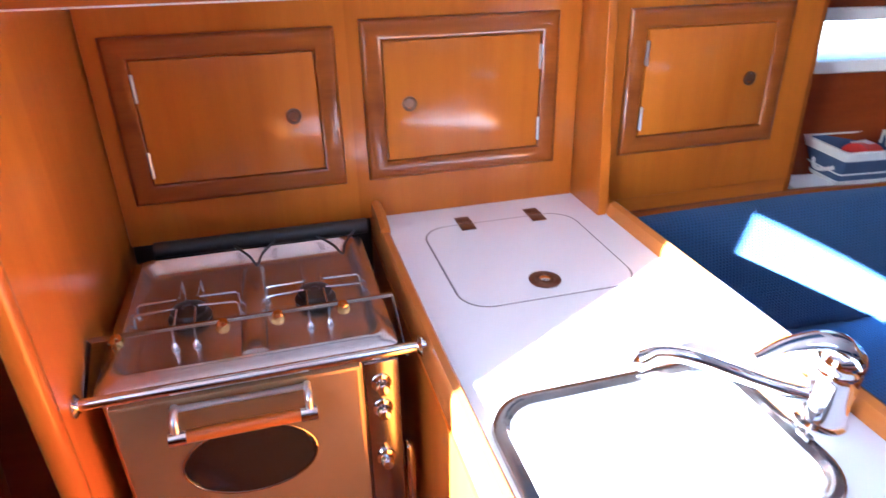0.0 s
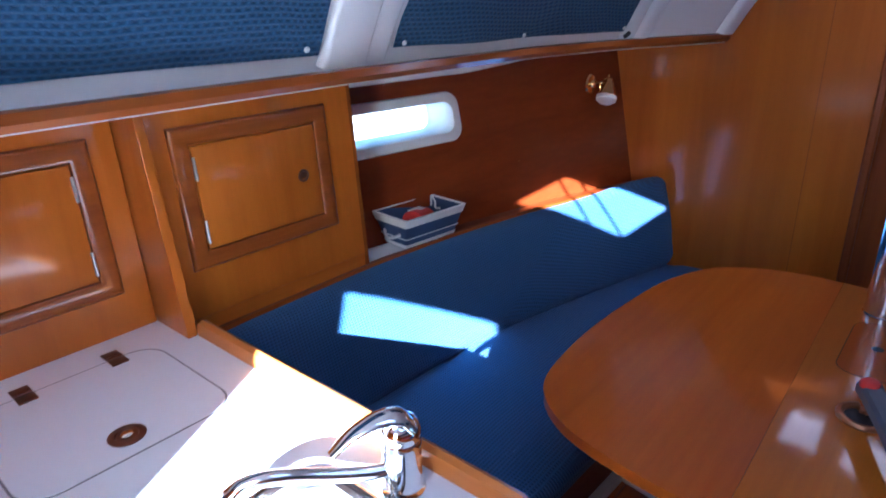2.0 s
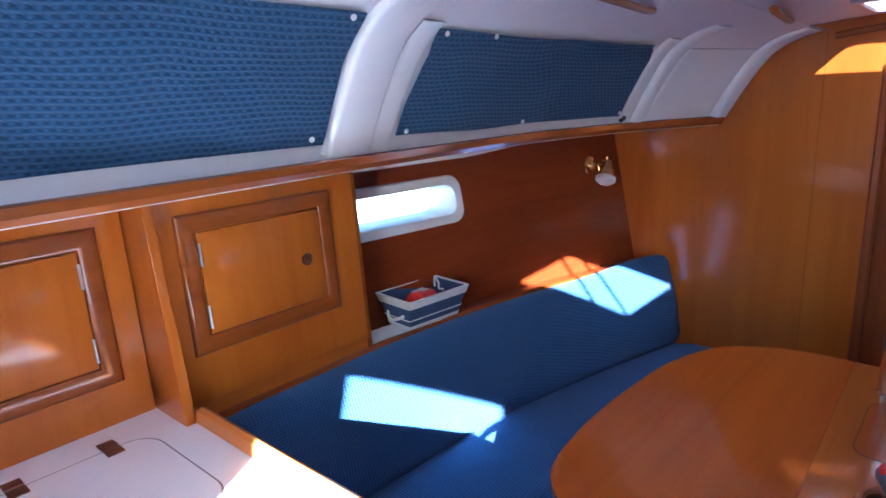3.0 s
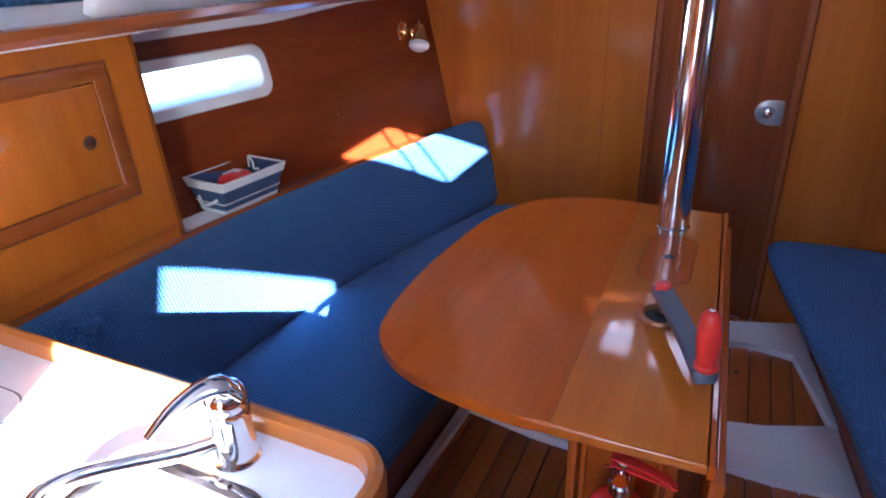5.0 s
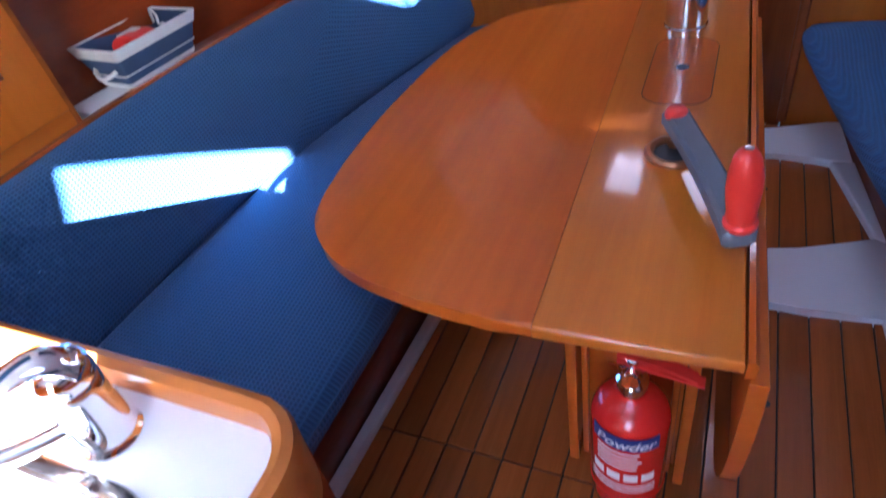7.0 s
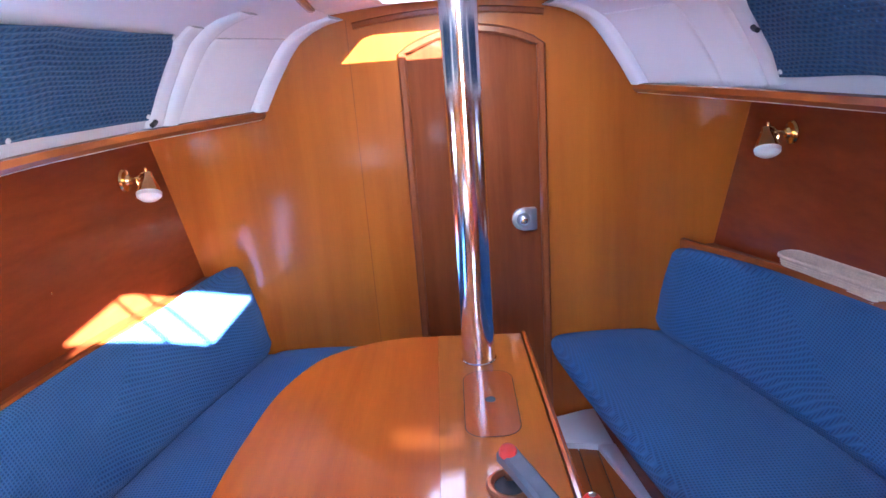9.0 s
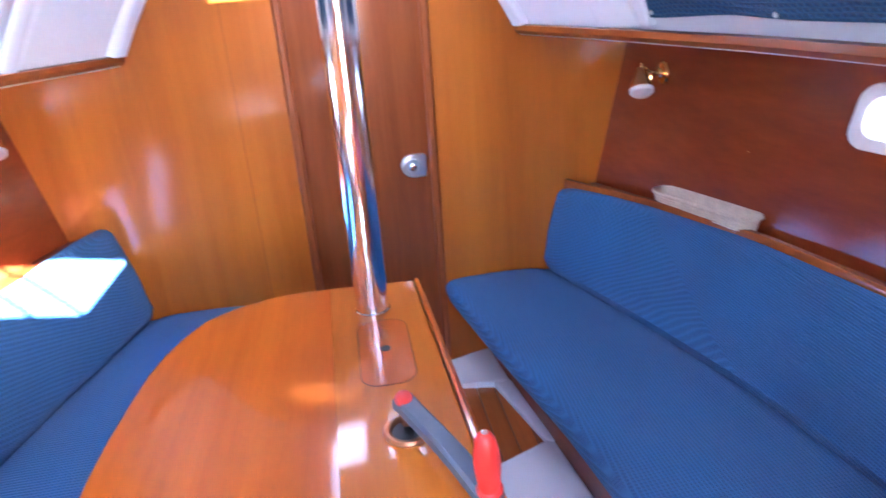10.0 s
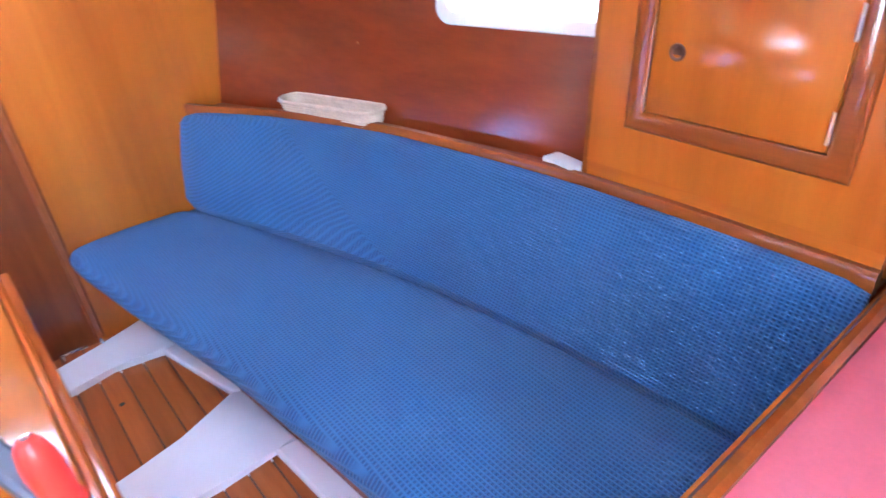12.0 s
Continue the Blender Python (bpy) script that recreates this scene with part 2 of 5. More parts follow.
def part(name, bm, material, parent=None, label="", smooth=True):
    ob = new(name, mesh_from(name, bm, material, smooth))
    if parent is not None:
        base = Vector(parent.location)
        up = parent
        while up.parent is not None:
            up = up.parent
            base = base + Vector(up.location)
        ob.data.transform(Matrix.Translation(-base))
        ob.parent = parent
    if label:
        ob["label"] = label
    return ob


def box(x0, x1, y0, y1, z0, z1, bevel=0.0, seg=2, bm=None):
    own = bmesh.new()
    bmesh.ops.create_cube(own, size=1)
    bmesh.ops.scale(own, vec=(abs(x1 - x0), abs(y1 - y0), abs(z1 - z0)), verts=own.verts)
    bmesh.ops.translate(own, vec=((x0 + x1) / 2, (y0 + y1) / 2, (z0 + z1) / 2), verts=own.verts)
    if bevel:
        bmesh.ops.bevel(own, geom=own.edges[:], offset=bevel, segments=seg, profile=0.5, affect="EDGES")
    return merge(bm, own)


def merge(bm, own):
    if bm is None:
        return own
    me = bpy.data.meshes.new("scratch")
    own.to_mesh(me)
    own.free()
    bm.from_mesh(me)
    bpy.data.meshes.remove(me)
    return bm


def rod(a, b, r, r2=None, seg=20, bevel=0.0, bm=None):
    own = bmesh.new()
    a, b = Vector(a), Vector(b)
    bmesh.ops.create_cone(own, cap_ends=True, segments=seg, radius1=r, radius2=r if r2 is None else r2, depth=(b - a).length)
    if bevel:
        rims = [e for e in own.edges if sum(len(f.verts) > 4 for f in e.link_faces) == 1]
        bmesh.ops.bevel(own, geom=rims, offset=bevel, segments=3, profile=0.5, affect="EDGES")
    m = Matrix.Translation((a + b) / 2) @ (b - a).to_track_quat("Z", "Y").to_matrix().to_4x4()
    bmesh.ops.transform(own, matrix=m, verts=own.verts)
    return merge(bm, own)


def lathe(profile, m=Matrix(), seg=32, bm=None):
    """A turned shape from (radius, height) pairs about the z axis of m."""
    own = bmesh.new()
    rings = []
    for r, h in profile:
        rings.append([own.verts.new(m @ Vector((r * math.cos(2 * math.pi * i / seg), r * math.sin(2 * math.pi * i / seg), h))) for i in range(seg)])
    for a, b in zip(rings, rings[1:]):
        for i in range(seg):
            own.faces.new((a[i], a[(i + 1) % seg], b[(i + 1) % seg], b[i]))
    own.faces.new(rings[0][::-1])
    own.faces.new(rings[-1])
    return merge(bm, own)


def loft(sections, closed=True, caps=True, bm=None):
    own = bmesh.new()
    rows = [[own.verts.new(p) for p in s] for s in sections]
    n = len(rows[0])
    for a, b in zip(rows, rows[1:]):
        for i in range(n if closed else n - 1):
            own.faces.new((a[i], a[(i + 1) % n], b[(i + 1) % n], b[i]))
    if closed and caps:
        own.faces.new(rows[0][::-1])
        own.faces.new(rows[-1])
    return merge(bm, own)


def slab(outline, z0, z1, bevel=0.0, seg=3, axes="xy", bm=None, square=None):
    """A plate: an outline in two axes, given depth along the third."""
    def place(u, v, w):
        return {"xy": (u, v, w), "yz": (w, u, v), "xz": (u, w, v)}[axes]
    own = loft([[place(u, v, z0) for u, v in outline], [place(u, v, z1) for u, v in outline]])
    if bevel:
        rims = [e for e in own.edges if any(len(f.verts) > 4 or len(outline) <= 4 for f in e.link_faces) and abs(Vector(e.verts[0].co - e.verts[1].co)[{"xy": 2, "yz": 0, "xz": 1}[axes]]) < 1e-6]
        if square is not None:
            rims = [e for e in rims if not (square(e.verts[0].co) and square(e.verts[1].co))]
        bmesh.ops.bevel(own, geom=rims, offset=bevel, segments=seg, profile=0.5, affect="EDGES")
    return merge(bm, own)


def rounded(x0, x1, y0, y1, r, seg=8):
    pts = []
    for cx, cy, a0 in ((x1 - r, y1 - r, 0), (x0 + r, y1 - r, 90), (x0 + r, y0 + r, 180), (x1 - r, y0 + r, 270)):
        for i in range(seg + 1):
            a = radians(a0 + 90 * i / seg)
            pts.append((cx + r * math.cos(a), cy + r * math.sin(a)))
    return pts


def smooth_line(points, per=8, closed=False):
    """A flowing line through points (Catmull-Rom)."""
    P = [Vector(p) for p in points]
    out = []
    n = len(P)
    last = n if closed else n - 1
    for i in range(last):
        a = P[(i - 1) % n] if closed or i else P[0] * 2 - P[1]
        b, c = P[i], P[(i + 1) % n]
        d = P[(i + 2) % n] if closed or i + 2 < n else P[-1] * 2 - P[-2]
        for k in range(per):
            t = k / per
            out.append(0.5 * (2 * b + (c - a) * t + (2 * a - 5 * b + 4 * c - d) * t * t + (3 * b - a - 3 * c + d) * t ** 3))
    if not closed:
        out.append(P[-1])
    return out


def tube(points, r, seg=12, closed=False, flat=1.0, up=(0, 0, 1), bm=None, taper=None):
    """A round (or flattened) bar along a line."""
    P = [Vector(p) for p in points]
    secs = []
    for i, p in enumerate(P):
        a = P[(i - 1) % len(P)] if closed or i else p
        b = P[(i + 1) % len(P)] if closed or i < len(P) - 1 else p
        d = (b - a).normalized()
        side = d.cross(Vector(up))
        side = side.normalized() if side.length > 1e-5 else d.orthogonal().normalized()
        top = side.cross(d).normalized()
        k = r if taper is None else r * taper(i / max(1, len(P) - 1))
        secs.append([p + side * (k * math.cos(2 * math.pi * j / seg)) + top * (k * flat * math.sin(2 * math.pi * j / seg)) for j in range(seg)])
    if closed:
        secs.append(secs[0])
        return loft(secs, True, False, bm)
    return loft(secs, True, True, bm)


def sweep(points, profile, closed=False, bm=None):
    """A moulding: a profile of (outward, up) pairs along a line in plan."""
    P = [Vector(p) for p in points]
    secs = []
    for i, p in enumerate(P):
        a = P[(i - 1) % len(P)] if closed or i else p
        b = P[(i + 1) % len(P)] if closed or i < len(P) - 1 else p
        d = (b - a)
        d.z = 0
        d.normalize()
        side = Vector((d.y, -d.x, 0))
        secs.append([p + side * u + Vector((0, 0, v)) for u, v in profile])
    if closed:
        secs.append(secs[0])
    return loft(secs, True, not closed, bm)


def lerp(x, xs, ys):
    return float(np.interp(x, xs, ys))


def steps(a, b, n):
    return [a + (b - a) * i / n for i in range(n + 1)]


# ---- the plan ----
CX = -0.03                     # the boat's middle line
BULK = 3.05                    # after face of the forward bulkhead
AFT = -0.80                    # after wall
SOLE, LEDGE, SEAT, COUNTER, TABLE, DECK = 0.0, 0.80, 0.437, 0.87, 0.80, 1.44


def hull_x(y, z, side):
    """The hull lining: half width at a height."""
    if side < 0:
        w = lerp(y, (-1.3, 0.6, 1.5, 2.1, 2.6, 3.05, 3.2), (1.50, 1.50, 1.46, 1.38, 1.27, 1.125, 1.07))
    else:
        w = lerp(y, (-1.3, 0.6, 1.5, 2.1, 2.6, 3.05, 3.2), (1.58, 1.58, 1.55, 1.43, 1.28, 1.10, 1.04))
    return CX + side * (w + 0.2 * (z - 0.84))


def rail_x(y, side):
    """The wooden edge behind the backrest."""
    if side < 0:
        return CX - lerp(y, (0.8, 1.5, 1.85, 2.22, 2.6, 2.85, 3.05), (1.31, 1.315, 1.285, 1.225, 1.13, 1.045, 0.97))
    return CX + lerp(y, (0.8, 1.1, 1.31, 1.54, 1.78, 2.22, 2.68, 2.85, 3.05), (1.446, 1.446, 1.441, 1.430, 1.402, 1.328, 1.16, 1.065, 0.94))


def back_x(y, side):
    """Where seat and backrest meet."""
    if side < 0:
        return CX - lerp(y, (0.8, 1.2, 1.72, 2.0, 2.5, 3.05), (1.165, 1.16, 1.14, 1.11, 1.0, 0.843))
    return CX + lerp(y, (0.8, 0.95, 1.4, 1.87, 2.4, 3.05), (1.26, 1.26, 1.23, 1.165, 1.03, 0.824))


def seat_x(y, side):
    """The front edge of the seat."""
    if side < 0:
        return CX - lerp(y, (0.8, 1.57, 2.0, 2.5, 3.05), (0.515, 0.505, 0.48, 0.435, 0.385))
    return CX + lerp(y, (0.8, 1.43, 1.95, 2.52, 3.05), (0.67, 0.632, 0.568, 0.452, 0.36))


def coach_w(y):
    """Half width of the coachroof's foot."""
    return lerp(y, (-1.3, 0.2, 1.15, 1.4, 2.1, 2.55, 3.05, 3.2), (1.10, 1.10, 1.115, 1.12, 1.08, 0.985, 0.745, 0.70))


def coach_lift(y):
    return lerp(y, (-1.3, 1.2, 2.5, 3.05), (0.04, 0.035, 0.01, 0.0))


def trim_x(y, side):
    if side < 0:
        return CX - lerp(y, (-1.3, 0.4, 1.25, 2.1, 2.55, 3.05), (1.0, 1.02, 1.065, 1.07, 0.975, 0.745))
    return CX + lerp(y, (-1.3, 0.4, 1.25, 1.86, 2.34, 2.7, 3.05), (1.06, 1.06, 1.06, 1.01, 0.92, 0.84, 0.75))


def eased(f, a, b, n, width=0.12):
    """A function of y, softened so that its corners flow."""
    out = []
    for y in steps(a, b, n):
        pts = [f(min(max(y + width * k / 3, a), b)) for k in (-3, -2, -1, 0, 1, 2, 3)]
        w = (1, 2, 3, 4, 3, 2, 1)
        out.append((y, sum(p * q for p, q in zip(pts, w)) / sum(w)))
    return out


# ---- sole ----
floor = part("floor", box(-1.7, 1.7, AFT, BULK + 0.05, -0.08, -0.008), caulk)
tagged(floor, "dark-caulked teak boat sole of narrow lengthwise planks", "floor", kind="structure")

# ---- forward bulkhead, with its doorway ----
DOOR0, DOOR1 = -0.20, 0.345


def arch(x, lift=0.0):
    u = (x - (DOOR0 + DOOR1) / 2) / ((DOOR1 - DOOR0) / 2)
    return 1.735 - 0.075 * u * u + lift


outline = [(-1.6, -0.05), (DOOR0, -0.05)] + [(x, arch(x)) for x in steps(DOOR0, DOOR1, 14)] + [(DOOR1, -0.05), (1.55, -0.05), (1.55, 1.95), (-1.6, 1.95)]
bulkhead = part("wall_north", slab(outline, BULK, BULK + 0.035, axes="xz"), cherry, smooth=False)
tagged(bulkhead, "varnished orange cherry bulkhead across the cabin with a doorway", "wall", kind="structure")
for x in (-0.405,):
    part("panel_seam", box(x - 0.0012, x + 0.0012, BULK - 0.0008, BULK + 0.002, 0.0, 1.8), frame_wood, bulkhead)

door = thing("door_1", "closed mahogany cabin door with an arched top in the bulkhead", "door", (0.07, BULK, 0), kind="structure")
outline = [(DOOR0 + 0.004, -0.02)] + [(x, arch(x, -0.006)) for x in steps(DOOR0 + 0.004, DOOR1 - 0.004, 14)] + [(DOOR1 - 0.004, -0.02)]
part("door_leaf", slab(outline, BULK + 0.008, BULK + 0.03, 0.003, 2, axes="xz"), mahogany_z, door)
line = [(DOOR0, 0.02)] + [(x, arch(x)) for x in steps(DOOR0, DOOR1, 16)] + [(DOOR1, 0.02)]


def trim_along(line, half, depth, y):
    secs = []
    for i, (x, z) in enumerate(line):
        a, b = line[max(i - 1, 0)], line[min(i + 1, len(line) - 1)]
        dx, dz = b[0] - a[0], b[1] - a[1]
        k = math.hypot(dx, dz)
        nx, nz = -dz / k, dx / k
        secs.append([(x + nx * u, y - v, z + nz * u) for u, v in ((half, -0.002), (half, depth * 0.5), (half * 0.55, depth), (-half * 0.55, depth), (-half, depth * 0.5), (-half, -0.002))])
    return loft(secs)


head = [(x, 1.806 - 0.035 * ((x + 0.01) / 0.4) ** 2) for x in steps(-0.38, 0.36, 16)]
tagged(part("trim_north", trim_along(head, 0.013, 0.010, BULK), frame_wood), "dark wooden strip along the head of the bulkhead", "trim", kind="structure")
part("door_frame", trim_along(line, 0.017, 0.016, BULK), mahogany_z, door)
plate = [(0.258 + 0.052 * math.cos(radians(a)), 0.958 + 0.049 * math.sin(radians(a))) for a in range(90, 271, 15)] + [(0.304, 0.909), (0.311, 0.916), (0.311, 1.0), (0.304, 1.007)]
latch = part("latch_plate", slab(plate, BULK - 0.006, BULK + 0.010, 0.003, 2, "xz"), satin, door, "chrome latch plate, rounded on one side")
part("latch_cup", lathe([(0.033, 0.0), (0.034, 0.004), (0.029, 0.006), (0.022, 0.001), (0.004, 0.0)], pose(0.254, BULK - 0.006, 0.958, 90, 0, 0)), satin, latch)
part("latch_knob", lathe([(0.004, 0.0), (0.006, 0.012), (0.014, 0.015), (0.016, 0.021), (0.011, 0.026), (0.002, 0.027)], pose(0.254, BULK - 0.006, 0.958, 90, 0, 0)), chrome, latch)
for z in (0.86, 1.47):
    part("hinge", box(DOOR0 + 0.006, DOOR0 + 0.016, BULK - 0.004, BULK + 0.009, z - 0.035, z + 0.035, 0.002), steel, door, "slim steel hinge")

# ---- hull lining with portlights ----
PORT_Y0, PORT_Y1, PORT_Z0, PORT_Z1 = 1.56, 2.105, 1.147, 1.290


def hull_wall(name, side, label):
    wall_bm = bmesh.new()
    cells = sorted({*steps(AFT, 1.5, 10), *steps(PORT_Y0, PORT_Y1, 8), *steps(2.105, BULK + 0.02, 12)})
    zs = sorted({-0.05, 0.4, 0.84, PORT_Z0, PORT_Z1, 1.5})
    grid = {}
    for t in (0, 1):
        for i, y in enumerate(cells):
            for j, z in enumerate(zs):
                grid[t, i, j] = wall_bm.verts.new((hull_x(y, z, side) + side * 0.03 * t, y, z))
    hole = set()
    for i in range(len(cells) - 1):
        for j in range(len(zs) - 1):
            my, mz = (cells[i] + cells[i + 1]) / 2, (zs[j] + zs[j + 1]) / 2
            if PORT_Y0 < my < PORT_Y1 and PORT_Z0 < mz < PORT_Z1:
                hole.add((i, j))
    for i in range(len(cells) - 1):
        for j in range(len(zs) - 1):
            if (i, j) in hole:
                continue
            for t in (0, 1):
                wall_bm.faces.new([grid[t, a, b] for a, b in ((i, j), (i + 1, j), (i + 1, j + 1), (i, j + 1))])
    for i, j in hole:
        for (a, b), (c, d) in (((i, j), (i + 1, j)), ((i + 1, j), (i + 1, j + 1)), ((i + 1, j + 1), (i, j + 1)), ((i, j + 1), (i, j))):
            n1 = {((i, j), (i + 1, j)): (i, j - 1), ((i + 1, j), (i + 1, j + 1)): (i + 1, j), ((i + 1, j + 1), (i, j + 1)): (i, j + 1), ((i, j + 1), (i, j)): (i - 1, j)}[((a, b), (c, d))]
            if n1 not in hole:
                wall_bm.faces.new([grid[0, a, b], grid[0, c, d], grid[1, c, d], grid[1, a, b]])
    wall = part(name, wall_bm, mahogany)
    return tagged(wall, label, "wall", kind="structure")


wall_port = hull_wall("wall_west", -1, "dark red mahogany hull lining with a long portlight")
wall_star = hull_wall("wall_east", 1, "dark red mahogany hull lining with a long portlight")


def portlight(name, side, label):
    yc, zc = (PORT_Y0 + PORT_Y1) / 2, (PORT_Z0 + PORT_Z1) / 2
    win = thing(name, label, "window", (hull_x(yc, zc, side), yc, zc), kind="structure")

    def on_wall(pts, off):
        return [(hull_x(y, z, side) - side * off, y, z) for y, z in pts]
    o = rounded(PORT_Y0 - 0.022, PORT_Y1 + 0.022, PORT_Z0 - 0.022, PORT_Z1 + 0.022, 0.055)
    i1 = rounded(PORT_Y0 + 0.012, PORT_Y1 - 0.012, PORT_Z0 + 0.012, PORT_Z1 - 0.012, 0.045)
    i2 = rounded(PORT_Y0 + 0.016, PORT_Y1 - 0.016, PORT_Z0 + 0.016, PORT_Z1 - 0.016, 0.042)
    # the 0.13 deep outer tunnel is added to keep slanting sun out
    secs = [on_wall(o, 0.0), on_wall(o, 0.007), on_wall([(y * 0.97 + yc * 0.03, z * 0.96 + zc * 0.04) for y, z in o], 0.012), on_wall(i1, 0.010), on_wall(i2, 0.004), on_wall(i2, -0.13), on_wall(o, -0.13), on_wall(o, 0.0)]
    part("window_frame", loft(secs, True, False), white_plastic, win)
    pane = part("pane", loft([on_wall(i1, -0.110), on_wall(i1, -0.116)]), glass, win)
    pane.visible_shadow = False
    return win


portlight("window_1", -1, "long low portlight with a rounded white frame")
portlight("window_2", 1, "long low portlight with a rounded white frame")

for side, name in ((-1, "hull_strip_west"), (1, "hull_strip_east")):
    secs = []
    for y in steps(1.49, 2.85, 16):
        zb = lerp(y, (1.49, 2.2, 2.85), (1.368, 1.372, 1.43))
        secs.append([(hull_x(y, z, side) - side * d, y, z) for z, d in ((zb, 0.0), (zb, 0.005), (1.448, 0.005), (1.448, 0.0))])
    tagged(part(name, loft(secs), gelcoat), "white moulded strip between lining and side deck", "wall lining", kind="structure")

# ---- deck underside, coachroof sides and ceiling ----
for side, name in ((-1, "trim_west"), (1, "trim_east")):
    ys = steps(AFT, BULK, 40)
    flow = eased(lambda y: trim_x(y, side), AFT, BULK, 60)
    secs = []
    for y, x in flow:
        secs.append([(x, y, DECK + 0.006), (hull_x(y, DECK, side) + side * 0.02, y, DECK + 0.006 - 0.03), (hull_x(y, DECK, side) + side * 0.02, y, DECK + 0.03), (x, y, DECK + 0.03)])
    under = part("side_deck_lining", loft(secs), gelcoat)
    tagged(under, "white moulded underside of the side deck", "ceiling lining", kind="structure")
    prof = [(0.012, -0.008), (0.018, -0.003), (0.020, 0.012), (0.012, 0.024), (-0.004, 0.028), (-0.02, 0.024), (-0.024, 0.006), (-0.012, -0.008)]
    prof = [(-side * u * 1.0, v) for u, v in prof]
    trim = part(name, sweep([(x, y, DECK + 0.018) for y, x in flow], [(-u if side < 0 else -u, v) for u, v in prof]), frame_wood)
    tagged(trim, "rounded varnished wooden rail along the side deck", "trim", kind="structure")


def coach_section(y, side, off=0.0, lo=0.0):
    w, k = coach_w(y), coach_lift(y)
    pts = [(0.02, 1.455), (0.0, 1.49), (-0.055, 1.585), (-0.125, 1.69), (-0.165, 1.735), (-0.215, 1.77), (-0.275, 1.795), (-0.345, 1.81)]
    return [(CX + side * (w + dx - off), y, z + k * (z - 1.455) / 0.3 - off * 0.35) for dx, z in pts]


CEIL_W = 0.43
for side, name in ((-1, "coachroof_side_west"), (1, "coachroof_side_east")):
    secs = []
    for y, _ in eased(lambda q: q, AFT, BULK, 70):
        inner = coach_section(y, side)
        inner = inner + [(CX + side * CEIL_W, y, 1.82 + coach_lift(y))]
        outer = [(x + side * 0.04, yy, z + 0.03) for x, yy, z in inner][::-1]
        secs.append(inner + outer)
    tagged(part(name, loft(secs), liner_white), "white padded coachroof side curving into the ceiling", "wall", kind="structure")

HATCH = (-0.23, 0.30, 2.49, 2.86)       # fore hatch: x0, x1, y0, y1
MID = (-0.25, 0.32, 0.22, 0.735)         # hatch above the galley


def ceiling_strip(x0, x1, y0, y1):
    n = max(2, int((y1 - y0) / 0.1))
    secs = []
    for y in steps(y0, y1, n):
        row = []
        for x in steps(x0, x1, 6):
            u = (x - CX) / (CEIL_W + 0.02)
            row.append((x, y, 1.82 + coach_lift(y) + 0.028 * (1 - u * u)))
        secs.append(row + [(p[0], y, p[2] + 0.035) for p in row[::-1]])
    return secs


ceil = bmesh.new()
X0, X1 = CX - CEIL_W - 0.03, CX + CEIL_W + 0.01
cuts = [(AFT, MID[2], None), (MID[2], MID[3], MID), (MID[3], HATCH[2], None), (HATCH[2], HATCH[3], HATCH), (HATCH[3], BULK, None)]
for y0, y1, h in cuts:
    for a, b in ([(X0, X1)] if h is None else [(X0, h[0]), (h[1], X1)]):
        loft(ceiling_strip(a, b, y0, y1), bm=ceil)
tagged(part("ceiling", ceil, liner_white), "white padded vinyl headliner with hatch openings", "ceiling", kind="structure")


def hatch(name, h, label, bars=False, high=0.10, cover=smoked_acrylic):
    x0, x1, y0, y1 = h
    z = 1.82 + coach_lift((y0 + y1) / 2)
    e = thing(name, label, "hatch", ((x0 + x1) / 2, (y0 + y1) / 2, z), kind="structure")
    secs = [[(x, y, zz) for x, y in rounded(x0 - a, x1 + a, y0 - a, y1 + a, 0.04 + a, 6)] for a, zz in ((0.0, z + high), (0.0, z + 0.012), (0.006, z + 0.006), (0.028, z + 0.006), (0.03, z + 0.012), (0.03, z + high), (0.0, z + high))]
    part("coaming", loft(secs, True, False), gelcoat, e)
    part("pane", slab([(x0, y0), (x1, y0), (x1, y1), (x0, y1)], z + high, z + high + 0.006), cover, e)
    for xa, ya, xb, yb in (((x0, y0 + 0.43, x1 - 0.15, y0), (x0 + 0.05, y1, x1 - 0.02, y0 + 0.03)) if bars else ()):
        part("stay", tube([(xa, ya, z + high - 0.008), (xb, yb, z + high - 0.008)], 0.007, 8), steel, e)
    return e


hatch("hatch_1", HATCH, "clear deck hatch with a white rim above the bulkhead")
hatch("hatch_2", MID, "clear deck hatch with a white rim above the galley", True, 0.045, clear_acrylic)

# plain after wall closing the cabin, open above at the companionway
after = bmesh.new()
box(-1.65, -0.135, AFT - 0.04, AFT, -0.05, 1.925, bm=after)
box(0.34, 1.75, AFT - 0.04, AFT, -0.05, 1.925, bm=after)
box(-0.135, 0.34, AFT - 0.04, AFT, -0.05, 0.95, bm=after)
tagged(part("wall_south", after, cherry, smooth=False), "plain varnished cherry wall at the companionway", "wall", kind="structure")

# wooden battens on the headliner
for i, (x0, y0, x1, y1) in enumerate(((-0.55, 1.42, -0.63, 1.95), (-0.40, 2.25, -0.47, 2.75), (0.49, 1.42, 0.57, 1.95), (0.34, 2.25, 0.41, 2.75))):
    z = 1.82 + coach_lift(y0) - 0.012
    if abs(x0 - CX) > CEIL_W:
        z -= 0.015
    b = part("ceiling_batten", tube([(x0, y0, z), (x0 * 0.9 + x1 * 0.1, y0 * 0.9 + y1 * 0.1, z - 0.004), (x1 * 0.9 + x0 * 0.1, y1 * 0.9 + y0 * 0.1, z - 0.004), (x1, y1, z)], 0.014, 10, flat=0.7), frame_wood)
    tagged(b, "short varnished wooden grab batten on the headliner", "grab rail", "ceiling battens")


